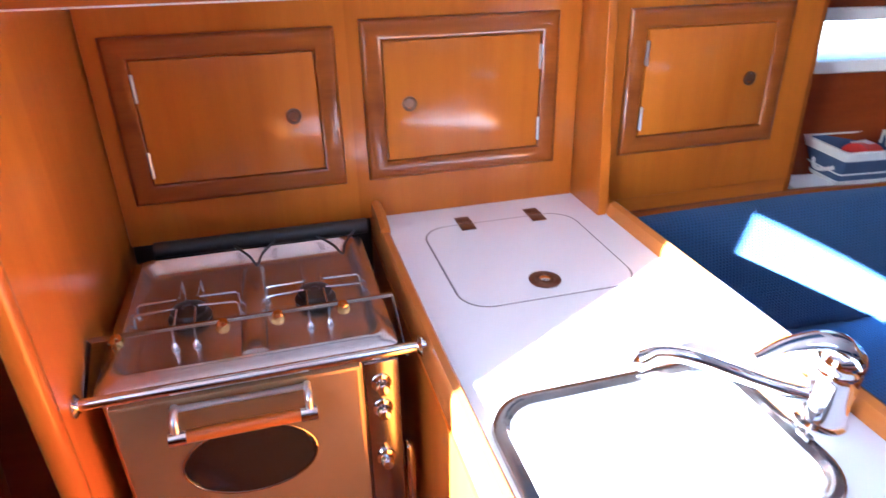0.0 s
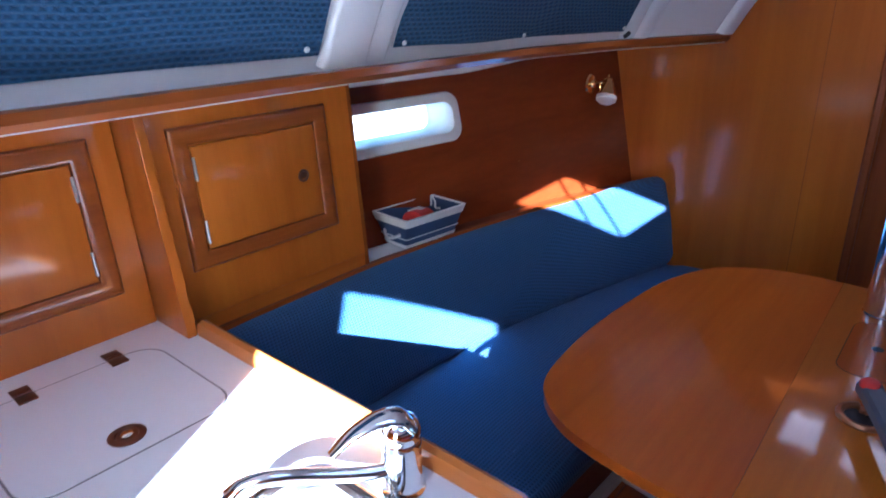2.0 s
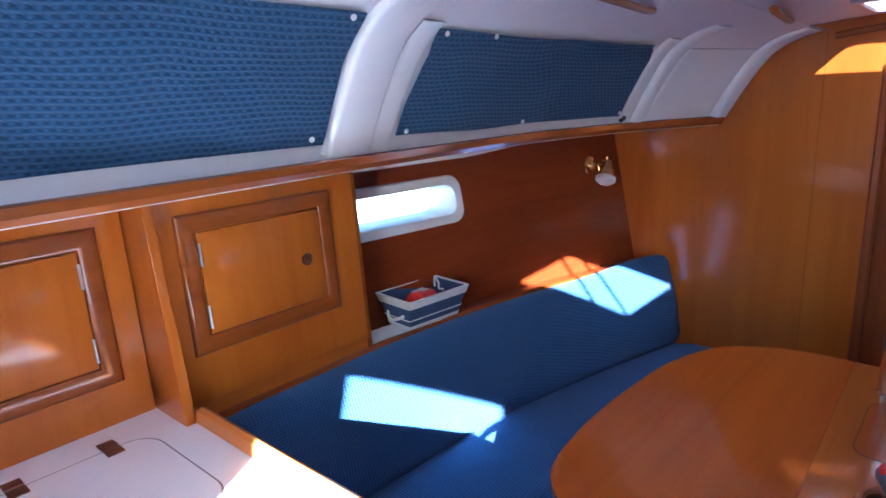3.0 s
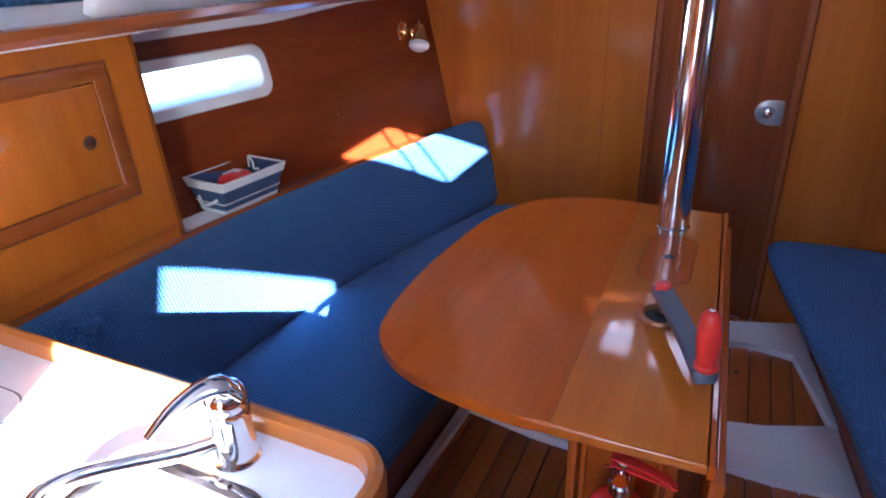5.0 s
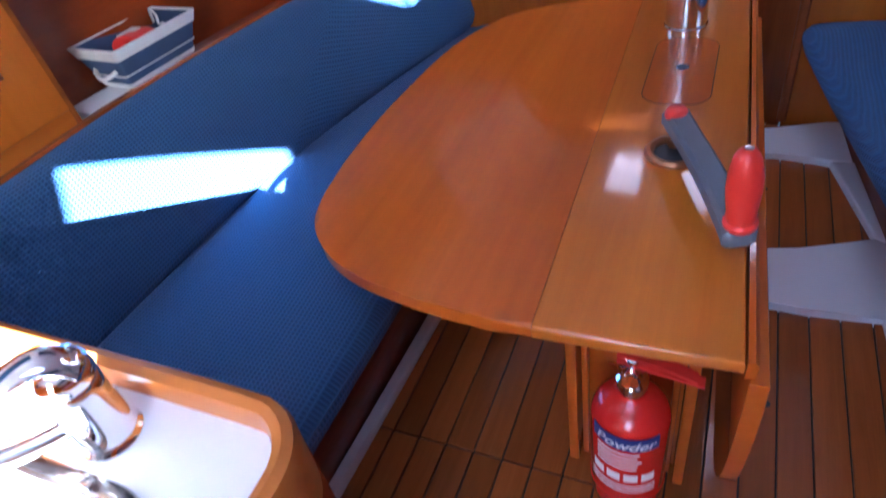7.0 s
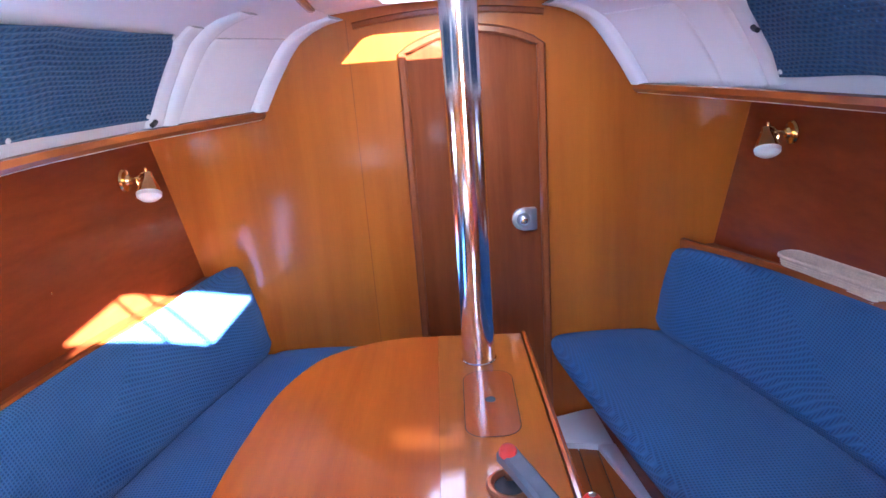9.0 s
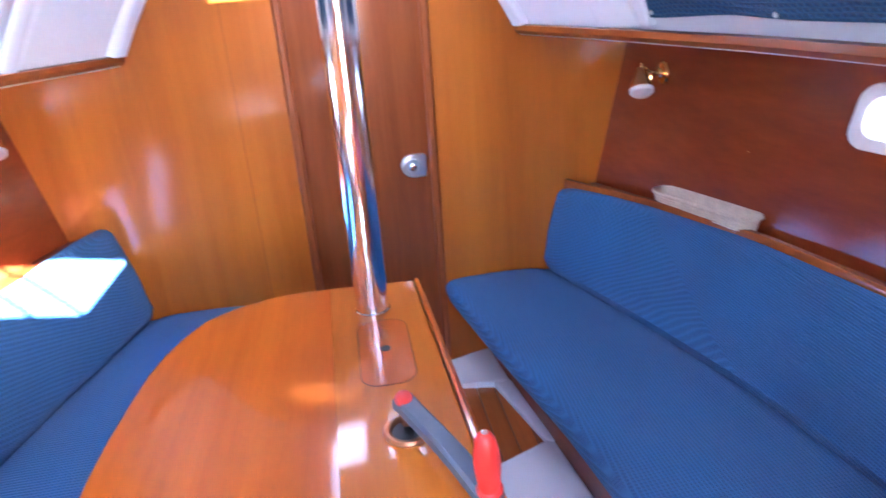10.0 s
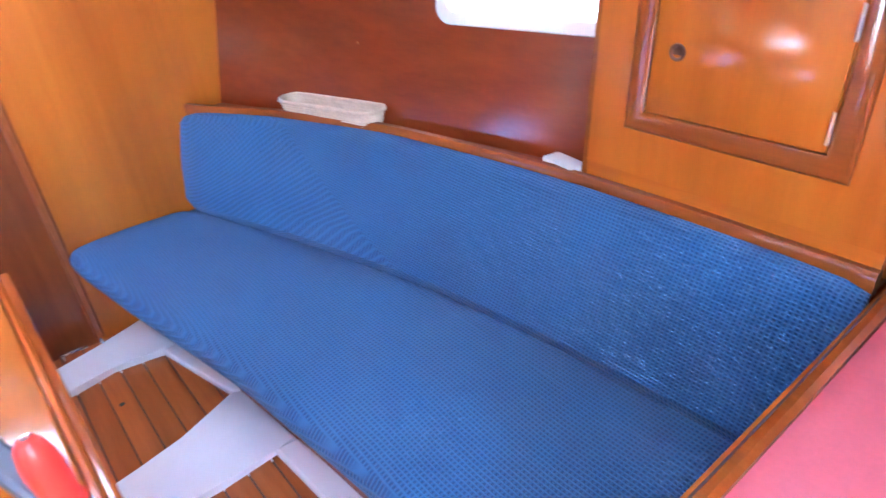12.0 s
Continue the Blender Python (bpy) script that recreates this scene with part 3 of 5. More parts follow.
# ---- settees ----
def settee(side, y0, label):
    s = thing("settee", label, "settee", (back_x(2, side), 2.0, 0), "settees")
    y1 = BULK - 0.006
    # base panel under the cushion
    secs = []
    for y, x in eased(lambda q: seat_x(q, side), y0, y1, 20):
        f = x + side * 0.10
        foot = f + side * 0.035
        if side > 0:
            foot = lerp(y, (0.8, 1.3, 1.88, 2.37, 3.05), (0.79, 0.735, 0.686, 0.630, 0.548))
            f = foot + 0.012
        secs.append([(foot, y, -0.004), (f, y, 0.355), (f + side * 0.45, y, 0.355), (f + side * 0.45, y, 0.0)])
    part("seat_base", loft(secs), base_veneer, s, "dark mahogany settee front")
    # seat cushion
    secs = []
    front = eased(lambda q: seat_x(q, side), y0, y1, 40)
    rear = eased(lambda q: back_x(q, side), y0, y1, 40)
    n = len(front)
    for k, ((y, f), (_, b)) in enumerate(zip(front, rear)):
        e = min(k, n - 1 - k)
        c = (0.022, 0.008, 0.002)[e] if e < 3 else 0.0          # rounded ends
        b = b + side * 0.06
        zt, zb = SEAT - c, 0.357 + c * 0.5
        f2 = f + side * c
        dip = 0.004 * math.sin(y * 9.0)
        prof = [(f2 + side * 0.02, zb), (f2 + side * 0.005, zb + 0.010), (f2, zb + 0.026), (f2, zt - 0.040), (f2 + side * 0.006, zt - 0.022), (f2 + side * 0.02, zt - 0.007), (f2 + side * 0.045, zt)]
        for q in (0.2, 0.4, 0.6, 0.78):
            prof.append((f2 * (1 - q) + b * q, zt + 0.006 * math.sin(math.pi * q) + dip * math.sin(math.pi * q)))
        prof += [(b - side * 0.075, zt), (b - side * 0.063, zt - 0.003), (b - side * 0.054, zt - 0.008), (b, zt - 0.009), (b, zb)]
        secs.append([(x, y, z) for x, z in prof])
    part("seat_cushion", loft(secs), blue_cloth, s, "deep blue waffle-woven seat cushion")
    # backrest
    secs = []
    top = eased(lambda q: rail_x(q, side), y0, y1, 40)
    for k, ((y, b), (_, t)) in enumerate(zip(rear, top)):
        e = min(k, n - 1 - k)
        c = (0.022, 0.008, 0.002)[e] if e < 3 else 0.0
        zt = LEDGE + 0.008 - c
        if side < 0:
            zt += 0.016 + lerp(y, (2.45, 2.62, 2.8, 3.05), (0.0, 0.006, 0.026, 0.034))
            t -= lerp(y, (2.5, 3.05), (0.0, 0.008))
        tf = t - side * 0.075
        prof = [(b + side * (c + 0.010), SEAT - 0.012), (b + side * (c + 0.005), SEAT + 0.002), (b + side * (c + 0.001), SEAT + 0.010), (b - side * 0.004 + side * c, SEAT + 0.03)]
        for q in (0.25, 0.5, 0.75):
            prof.append((b * (1 - q) + tf * q + side * c - side * 0.012 * math.sin(math.pi * q), SEAT + (zt - 0.05 - SEAT) * q))
        prof += [(tf + side * c, zt - 0.05), (tf + side * (0.008 + c), zt - 0.022), (tf + side * (0.026 + c), zt - 0.004), (tf + side * (0.05 + c), zt), (t - side * 0.014, zt - 0.006), (t - side * 0.01, zt - 0.03), (b + side * 0.11, SEAT - 0.012)]
        secs.append([(x, y, z) for x, z in prof])
    part("backrest", loft(secs), blue_cloth, s, "deep blue waffle-woven backrest cushion")
    return s


PORT_AFT, STAR_AFT = 0.875, 0.838
settee(-1, PORT_AFT, "blue-cushioned port settee along the hull beside the table")
settee(1, STAR_AFT, "blue-cushioned settee opposite the table, on a mahogany base")

for side, y0, name in ((-1, PORT_AFT, "ledge_west"), (1, STAR_AFT, "ledge_east")):
    secs = []
    for y, x in eased(lambda q: rail_x(q, side), y0, BULK - 0.002, 40):
        h = hull_x(y, LEDGE, side) + side * 0.01
        secs.append([(x, y, LEDGE - 0.02), (x, y, LEDGE - 0.004), (h, y, LEDGE - 0.004), (h, y, LEDGE - 0.02)])
    led = part(name, loft(secs), mahogany)
    tagged(led, "mahogany ledge behind the settee back", "shelf", kind="structure")
    flow = eased(lambda q: rail_x(q, side), y0, BULK - 0.002, 40)
    prof = [(-0.013, -0.03), (0.013, -0.03), (0.015, 0.014), (0.009, 0.024), (-0.009, 0.024), (-0.015, 0.014)]
    tagged(part("trim_" + name, sweep([(x, y, LEDGE + 0.004) for y, x in flow], prof), frame_wood), "narrow varnished rail edging the ledge", "trim", kind="structure")


# ---- cupboards ----
def cupboard(name, at, h, lean, side, hinge, label, body, f):
    """A panel with a framed door. at: middle of its foot on the face; h: its height; side: which way it faces away from; body: its ends; f: the door frame's y0, y1, z0, z1."""
    e = thing(name, label, "cupboard", at, "hull cupboards")
    x, yc, z0 = at
    y0, y1 = body
    out = -side

    def face(z):
        return x + side * lean * (z - z0)

    def sheet(ya, yb, za, zb, d0, d1):
        """A board on the leaning face from depth d0 to d1 in front of it."""
        pts = []
        for d in (d0, d1):
            pts.append([(face(z) + out * d, y, z) for y, z in ((ya, za), (yb, za), (yb, zb), (ya, zb))])
        bm = loft(pts)
        bmesh.ops.bevel(bm, geom=bm.edges[:], offset=min(0.003, abs(d1 - d0) * 0.3), segments=2, profile=0.5, affect="EDGES")
        return bm
    pts = [[(face(z) + out * d, y, z) for y, z in ((y0, z0), (y1, z0), (y1, z0 + h), (y0, z0 + h))] for d in (-0.018, 0.0)]
    part("body", loft(pts), cherry, e)
    # mitred moulding round the door
    ring_o, ring_i = (f[0], f[1], f[2], f[3]), (f[0] + 0.048, f[1] - 0.048, f[2] + 0.046, f[3] - 0.046)
    loops = []
    for t, d in ((0.0, 0.0), (0.0, 0.005), (0.05, 0.0085), (0.2, 0.0125), (0.4, 0.0145), (0.6, 0.0148), (0.8, 0.0135), (0.95, 0.0105), (1.0, 0.007), (1.0, -0.004)):
        q = [ring_o[i] * (1 - t) + ring_i[i] * t for i in range(4)]
        loops.append([(face(z) + out * d, y, z) for y, z in ((q[0], q[2]), (q[1], q[2]), (q[1], q[3]), (q[0], q[3]))])
    part("frame", loft(loops, True, False), frame_wood, e, "dark moulded door frame")
    g = 0.004
    d = part("door", sheet(ring_i[0] + g, ring_i[1] - g, ring_i[2] + g, ring_i[3] - g, 0.002, 0.010), cherry, e, "plain cherry cupboard door")
    ky = ring_i[1] - 0.062 if hinge == "aft" else ring_i[0] + 0.062
    kz = (ring_i[2] + ring_i[3]) / 2 - 0.006
    turn = Matrix.Translation((face(kz) + out * 0.010, ky, kz)) @ Vector((out, 0, 0)).to_track_quat("Z", "Y").to_matrix().to_4x4()
    part("finger_ring", lathe([(0.0185, 0.0), (0.0185, 0.003), (0.0155, 0.0045), (0.0125, 0.003), (0.0115, 0.0005), (0.004, 0.0004)], turn), bronze, d, "brown round finger catch")
    hy = ring_i[0] + 0.004 if hinge == "aft" else ring_i[1] - 0.004
    for kz in (ring_i[2] + 0.05, ring_i[3] - 0.06):
        hb = bmesh.new()
        rod((face(kz - 0.03) + out * 0.014, hy, kz - 0.03), (face(kz + 0.03) + out * 0.014, hy, kz + 0.03), 0.0035, seg=8, bm=hb)
        box(face(kz) + out * 0.009, face(kz) + out * 0.0122, hy - 0.003, hy + 0.003, kz - 0.028, kz + 0.028, bm=hb)
        part("hinge", hb, satin, d, "slim steel hinge")
    return e


cupboard("cupboard", (-1.425, -0.07, 0.87), 0.56, 0.05, -1, "aft", "cherry galley cupboard above the stove, closed", (-0.35, 0.205), (-0.314, 0.178, 0.972, 1.346))
cupboard("cupboard", (-1.425, 0.485, 0.87), 0.56, 0.05, -1, "fore", "cherry galley cupboard above the white counter, closed", (0.205, 0.80), (0.236, 0.739, 0.974, 1.358))
port_cup = cupboard("cupboard", (-1.345, 1.145, 0.87), 0.56, 0.055, -1, "aft", "cherry cupboard above the settee back, closed", (0.83, 1.466), (0.889, 1.371, 0.998, 1.364))
star_cup = cupboard("cupboard", (1.42, 1.173, 0.86), 0.57, 0.08, 1, "aft", "cherry cupboard above the settee back, closed", (0.83, 1.515), (0.930, 1.416, 0.968, 1.35))
for e, s, x, y0, y1 in ((port_cup, -1, -1.345, 0.87, 1.466), (star_cup, 1, 1.42, 0.84, 1.515)):
    part("lower_strip", box(x + s * 0.002, x + s * 0.02, y0, y1, 0.78, 0.868), cherry_y, e)
# forward ends of the settee cupboards
for x0, x1, y, k in ((-1.345, -1.62, 1.466, 0.035), (1.42, 1.75, 1.515, 0.05)):
    s = -1 if x0 < 0 else 1
    bm = loft([[(x0 - s * 0.004, yy, 0.80), (x0 + s * k - s * 0.004, yy, 1.44), (x1, yy, 1.44), (x1, yy, 0.80)] for yy in (y, y + 0.014)])
    tagged(part("cupboard_end_panel", bm, frame_wood, smooth=False), "narrow wooden end panel of the settee cupboard", "panel", "cupboard ends")
# the tall fin between galley and settee
fin = loft([[(-1.47, y, 0.80), (-1.262, y, 0.80), (-1.268, y, 0.90), (-1.30, y, 1.15), (-1.33, y, 1.44), (-1.56, y, 1.44)] for y in (0.803, 0.828)])
bmesh.ops.bevel(fin, geom=fin.edges[:], offset=0.004, segments=2, profile=0.5, affect="EDGES")
tagged(part("partition_fin", fin, cherry), "tapering cherry partition between counter and settee cupboard", "partition")


# ---- galley ----
CT = COUNTER
CX0, CX1, CY0, CY1 = -1.455, -0.255, 0.262, 0.832
SINK = (-0.672, -0.345, 0.272, 0.722)

# cabinet under the counter
unit = thing("galley_cabinet", "cherry galley cabinet carrying the white counter", "cabinet", (-0.85, 0.55, 0))
part("side_panel", box(-1.46, -0.30, 0.835, 0.862, 0.0, 0.80, 0.003), mahogany, unit)
part("side_panel", box(-1.46, -0.30, 0.232, 0.258, 0.0, 0.80, 0.003), cherry, unit)
part("front_panel", loft([[(x, y, z) for x, y in ((-0.318, 0.258), (-0.29, 0.262), (-0.285, 0.80), (-0.305, 0.835))] for z in (0.0, 0.80)]), mahogany_z, unit)
part("door", box(-0.288, -0.277, 0.33, 0.77, 0.10, 0.74, 0.004), cherry, unit)

# counter: laminate with an opening for the sink
top = bmesh.new()
outer = rounded(CX0, CX1 - 0.012, CY0 - 0.002, CY1, 0.03, 6)
inner = rounded(SINK[0] + 0.012, SINK[1] - 0.012, SINK[2] + 0.012, SINK[3] - 0.012, 0.075, 6)
secs = [[(x, y, CT) for x, y in outer], [(x, y, CT) for x, y in inner], [(x, y, CT - 0.03) for x, y in inner], [(x, y, CT - 0.03) for x, y in outer], [(x, y, CT) for x, y in outer]]
worktop = part("worktop", loft(secs, True, False), counter_white, None, "", False)
tagged(worktop, "glossy white laminate galley counter with an icebox lid", "worktop")
lid_line = rounded(-1.315, -0.935, 0.338, 0.735, 0.065, 8)
lid = thing("icebox_lid", "white icebox lid set flush in the counter", "lid", (-1.12, 0.54, CT))
part("seam", tube([(x, y, CT + 0.0002) for x, y in lid_line], 0.0022, 6, True, 0.5), grey_line, lid)
part("lid_top", slab(rounded(-1.3125, -0.9375, 0.3405, 0.7325, 0.063, 8), CT - 0.01, CT + 0.0016, 0.001, 1), counter_white, lid)
for y in (0.455, 0.645):
    h = bmesh.new()
    box(-1.352, -1.318, y - 0.019, y + 0.019, CT + 0.001, CT + 0.005, 0.0018, bm=h)
    box(-1.312, -1.278, y - 0.019, y + 0.019, CT + 0.001, CT + 0.0052, 0.0018, bm=h)
    rod((-1.315, y - 0.017, CT + 0.005), (-1.315, y + 0.017, CT + 0.005), 0.004, seg=10, bm=h)
    part("hinge", h, bronze, lid, "brown metal butt hinge")
ring = part("lift_ring", lathe([(0.034, 0.0), (0.035, 0.003), (0.031, 0.005), (0.022, 0.0045), (0.02, 0.002), (0.004, 0.0018)], pose(-1.0, 0.535, CT + 0.0012)), bronze, lid, "round brown lift ring")
part("ring_knob", lathe([(0.011, 0.0), (0.012, 0.004), (0.009, 0.0065), (0.002, 0.007)], pose(-1.0, 0.535, CT + 0.0025)), steel, ring)

# wooden fiddles round the counter
prof = [(-0.012, -0.075), (0.014, -0.075), (0.017, 0.018), (0.012, 0.032), (0.0, 0.038), (-0.011, 0.032), (-0.015, 0.018), (-0.014, 0.0)]
line = [(-1.262, CY1 + 0.012, CT), (-0.9, CY1 + 0.012, CT), (-0.5, CY1 + 0.013, CT), (-0.36, CY1 + 0.012, CT)]
for i in range(1, 9):
    a = radians(90 - 90 * i / 8)
    line.append((-0.325 + 0.078 * math.cos(a), CY1 - 0.066 + 0.078 * math.sin(a), CT))
line += [(-0.245, 0.66, CT), (-0.243, 0.5, CT), (-0.243, 0.36, CT)]
for i in range(1, 7):
    a = radians(-90 * i / 6)
    line.append((-0.293 + 0.05 * math.cos(a), 0.31 + 0.05 * math.sin(a) - 0.004, CT))
fid = part("counter_fiddle", sweep(line, prof), cherry_x)
tagged(fid, "rounded varnished wooden fiddle rail round the counter edge", "fiddle rail")
edge = part("counter_edge", sweep([(-1.455, 0.248, CT), (-0.9, 0.247, CT), (-0.30, 0.254, CT)], [(-0.013, -0.075), (0.012, -0.075), (0.014, 0.004), (0.008, 0.014), (-0.006, 0.014), (-0.012, 0.006)]), cherry_x)
tagged(edge, "varnished wooden edging of the counter beside the stove", "edging")
tagged(part("counter_upstand", sweep([(-1.46, 0.247, CT + 0.03), (-1.36, 0.247, CT + 0.028), (-1.30, 0.247, CT + 0.01)], [(-0.012, -0.06), (0.012, -0.06), (0.012, 0.012), (0.0, 0.018), (-0.012, 0.012)]), cherry_x), "short wooden upstand at the back of the stove bay", "edging")

# sink: rim, bowl, drain
sink = thing("sink", "white rounded galley sink with a broad steel rim", "sink", (-0.51, 0.5, CT))
rim = []
for off, z in ((0.0, CT + 0.0012), (0.002, CT + 0.009), (0.010, CT + 0.014), (0.020, CT + 0.013), (0.027, CT + 0.006), (0.029, CT - 0.012), (0.022, CT - 0.012), (0.0, CT + 0.0012)):
    rim.append([(x, y, z) for x, y in rounded(SINK[0] + off, SINK[1] - off, SINK[2] + off, SINK[3] - off, 0.085 - off * 0.8, 8)])
part("rim", loft(rim, True, False), brushed, sink, "broad rounded steel sink rim")
bowl = []
for off, z, r in ((0.022, CT - 0.004, 0.066), (0.028, CT - 0.012, 0.064), (0.034, CT - 0.05, 0.07), (0.046, CT - 0.105, 0.075), (0.075, CT - 0.14, 0.07), (0.12, CT - 0.15, 0.03), (0.152, CT - 0.152, 0.008)):
    bowl.append([(x, y, z) for x, y in rounded(SINK[0] + off, SINK[1] - off, SINK[2] + off, SINK[3] - off, r, 8)])
bm = loft(bowl, True, False)
bm.faces.new([v for v in bm.verts][-len(bowl[0]):])
part("bowl", bm, sink_white, sink, "deep white bowl")
dr = part("drain", lathe([(0.028, 0.0), (0.029, 0.003), (0.022, 0.004), (0.02, 0.001), (0.004, 0.0005)], pose(-0.50, 0.47, CT - 0.151)), chrome, sink, "small chrome drain")
for k in range(5):
    a = 2 * math.pi * k / 5
    part("drain_hole", lathe([(0.0035, 0.0), (0.003, 0.0008)], pose(-0.50 + 0.011 * math.cos(a), 0.47 + 0.011 * math.sin(a), CT - 0.1495), 8), black, dr)

# mixer tap
tap = thing("mixer_tap", "chrome single-lever mixer tap standing beside the sink", "tap", (-0.494, 0.770, CT))
TP = (-0.494, 0.770)
part("base", lathe([(0.037, 0.0), (0.038, 0.004), (0.034, 0.010), (0.033, 0.014), (0.0325, 0.06), (0.033, 0.085), (0.034, 0.10), (0.032, 0.104)], pose(*TP, CT)), chrome, tap)
part("collar", lathe([(0.033, 0.0), (0.035, 0.004), (0.034, 0.018), (0.028, 0.03), (0.014, 0.038), (0.002, 0.039)], pose(*TP, CT + 0.104)), chrome, tap)
lever = smooth_line([(-0.486, 0.782, CT + 0.122), (-0.495, 0.765, CT + 0.143), (-0.510, 0.735, CT + 0.146), (-0.528, 0.698, CT + 0.132), (-0.541, 0.665, CT + 0.108)], 6)
part("lever", tube(lever, 0.027, 14, flat=0.5, taper=lambda t: 1.15 - 0.75 * t), chrome, tap)
spout = smooth_line([(-0.497, 0.757, CT + 0.045), (-0.527, 0.71, CT + 0.050), (-0.568, 0.655, CT + 0.062), (-0.60, 0.60, CT + 0.078), (-0.627, 0.565, CT + 0.074), (-0.640, 0.545, CT + 0.056)], 7)
part("spout", tube(spout, 0.0125, 14, taper=lambda t: 1.0 + 0.35 * max(0, t - 0.8) / 0.2), chrome, tap)
part("spout_nozzle", rod((-0.638, 0.547, CT + 0.060), (-0.645, 0.538, CT + 0.042), 0.0145, 0.0135, 16, 0.002), chrome, tap)
# sprayer hose lying by the rim
clip = part("rim_clip", box(-0.472, -0.448, 0.700, 0.712, CT + 0.012, CT + 0.022, 0.003), brushed)
tagged(clip, "small steel clip on the sink rim below the tap", "clip")

# after partition of the galley
tagged(part("galley_partition", box(-1.6, -0.800, -0.392, -0.352, 0.0, 1.46, 0.006), cherry), "tall varnished cherry partition beside the stove", "partition", kind="structure")
tagged(part("partition_edge", tube([(-0.797, -0.372, 0.0), (-0.797, -0.372, 0.8), (-0.797, -0.372, 1.46)], 0.021, 12), cherry), "rounded wooden post edging the galley partition", "trim", kind="structure")
tagged(part("stove_bay_floor", box(-1.46, -0.85, -0.35, 0.23, 0.28, 0.30, 0.002), cherry_y), "cherry board under the stove", "panel")
# flat black sheet across the back of the bay
tagged(part("stove_bay_back", box(-1.455, -1.44, -0.35, 0.232, 0.30, 0.905, 0.002), black), "flat black sheet closing the back of the stove bay", "panel")

# stove
SY0, SY1, SX0, SX1 = -0.33, 0.188, -1.335, -0.868
stove = thing("stove", "two-burner gimballed steel boat stove with an oven below", "stove", (-1.1, -0.07, 0.3))
part("oven_body", box(SX0 + 0.02, SX1 + 0.003, SY0 + 0.01, SY1 - 0.01, 0.40, 0.845, 0.006), brushed, stove)
hob = []
for off, z, r in ((0.0, 0.836, 0.018), (0.0, 0.868, 0.018), (0.006, 0.874, 0.018), (0.012, 0.8755, 0.022), (0.018, 0.882, 0.026), (0.026, 0.883, 0.03), (0.033, 0.877, 0.032), (0.041, 0.861, 0.036), (0.050, 0.8565, 0.04), (0.06, 0.855, 0.04), (0.14, 0.855, 0.02), (0.21, 0.856, 0.005)):
    hob.append([(x, y, z) for x, y in rounded(SX0 + off, SX1 - off, SY0 + off, SY1 - off, r, 5)])
bm = loft(hob, True, False)
bm.verts.ensure_lookup_table()
bm.faces.new(list(bm.verts)[-len(hob[0]):])
hobp = part("hob", bm, hob_steel, stove, "recessed stainless hob with a rounded rim")
ridge = tube(smooth_line([(-1.255, -0.07, 0.857), (-1.12, -0.07, 0.864), (-0.935, -0.07, 0.857)], 5), 0.024, 12, flat=0.35)
part("hob_ridge", ridge, hob_steel, hobp)
for by in (-0.193, 0.055):
    bx = -1.088
    b = part("burner", lathe([(0.040, 0.0), (0.042, 0.005), (0.030, 0.010), (0.028, 0.014), (0.034, 0.016), (0.034, 0.022), (0.026, 0.026), (0.012, 0.027), (0.010, 0.024), (0.003, 0.024)], pose(bx, by, 0.856), 24), burnt_steel, stove, "round heat-browned gas burner")
    for sx in (-1, 1):
        for d in (-0.019, 0.019):
            part("support_wire", tube([(bx + sx * 0.098, by + d, 0.858), (bx + sx * 0.096, by + d, 0.886), (bx + sx * 0.090, by + d, 0.891), (bx + sx * 0.022, by + d * 0.9, 0.893)], 0.0024, 6), hob_steel, b)
            part("support_wire", tube([(bx + d, by + sx * 0.098, 0.858), (bx + d, by + sx * 0.096, 0.886), (bx + d, by + sx * 0.090, 0.891), (bx + d * 0.9, by + sx * 0.022, 0.893)], 0.0024, 6), hob_steel, b)
    for dx, dy in ((0.098, -0.019), (0.098, 0.019), (-0.019, -0.098)):
        part("support_foot", lathe([(0.0085, 0.0), (0.0085, 0.003), (0.005, 0.008), (0.003, 0.012)], pose(bx + dx, by + dy, 0.857), 10), chrome, b)
# spring clamps for pots
for by in (-0.06, 0.125):
    c = tube(smooth_line([(-1.29, by - 0.045, 0.905), (-1.235, by - 0.012, 0.902), (-1.19, by + 0.004, 0.90), (-1.235, by + 0.015, 0.902), (-1.29, by + 0.045, 0.905)], 4), 0.003, 6)
    part("pot_clamp", c, black, stove, "dark bent wire pot clamp")
# guard rail over the hob front
guard = part("hob_guard", tube([(-0.992, SY0 - 0.02, 0.90), (-0.992, SY1 + 0.012, 0.90)], 0.008, 8, flat=0.35, up=(0, 0, 1)), brushed, stove, "flat steel guard rail")
for y in (-0.305, -0.122, -0.022, 0.102):
    part("clamp_screw", lathe([(0.006, -0.012), (0.0125, -0.008), (0.0135, 0.0), (0.0125, 0.008), (0.005, 0.011)], pose(-0.984, y, 0.893, 0, 90, 0), 14), brass, guard, "copper-coloured clamp screw")
for y in (SY0 - 0.02, SY1 + 0.012):
    part("guard_end", loft([[(-0.985, yy, 0.905), (-0.86, yy, 0.845), (-0.90, yy, 0.845), (-0.995, yy, 0.89)] for yy in (y - 0.0015, y + 0.0015)]), brushed, guard)
part("hob_flap", tube([(-1.358, SY0 + 0.045, 0.885), (-1.352, SY1 + 0.02, 0.885)], 0.019, 10, up=(0, 0, 1)), black, stove, "black rubber strip behind the hob")
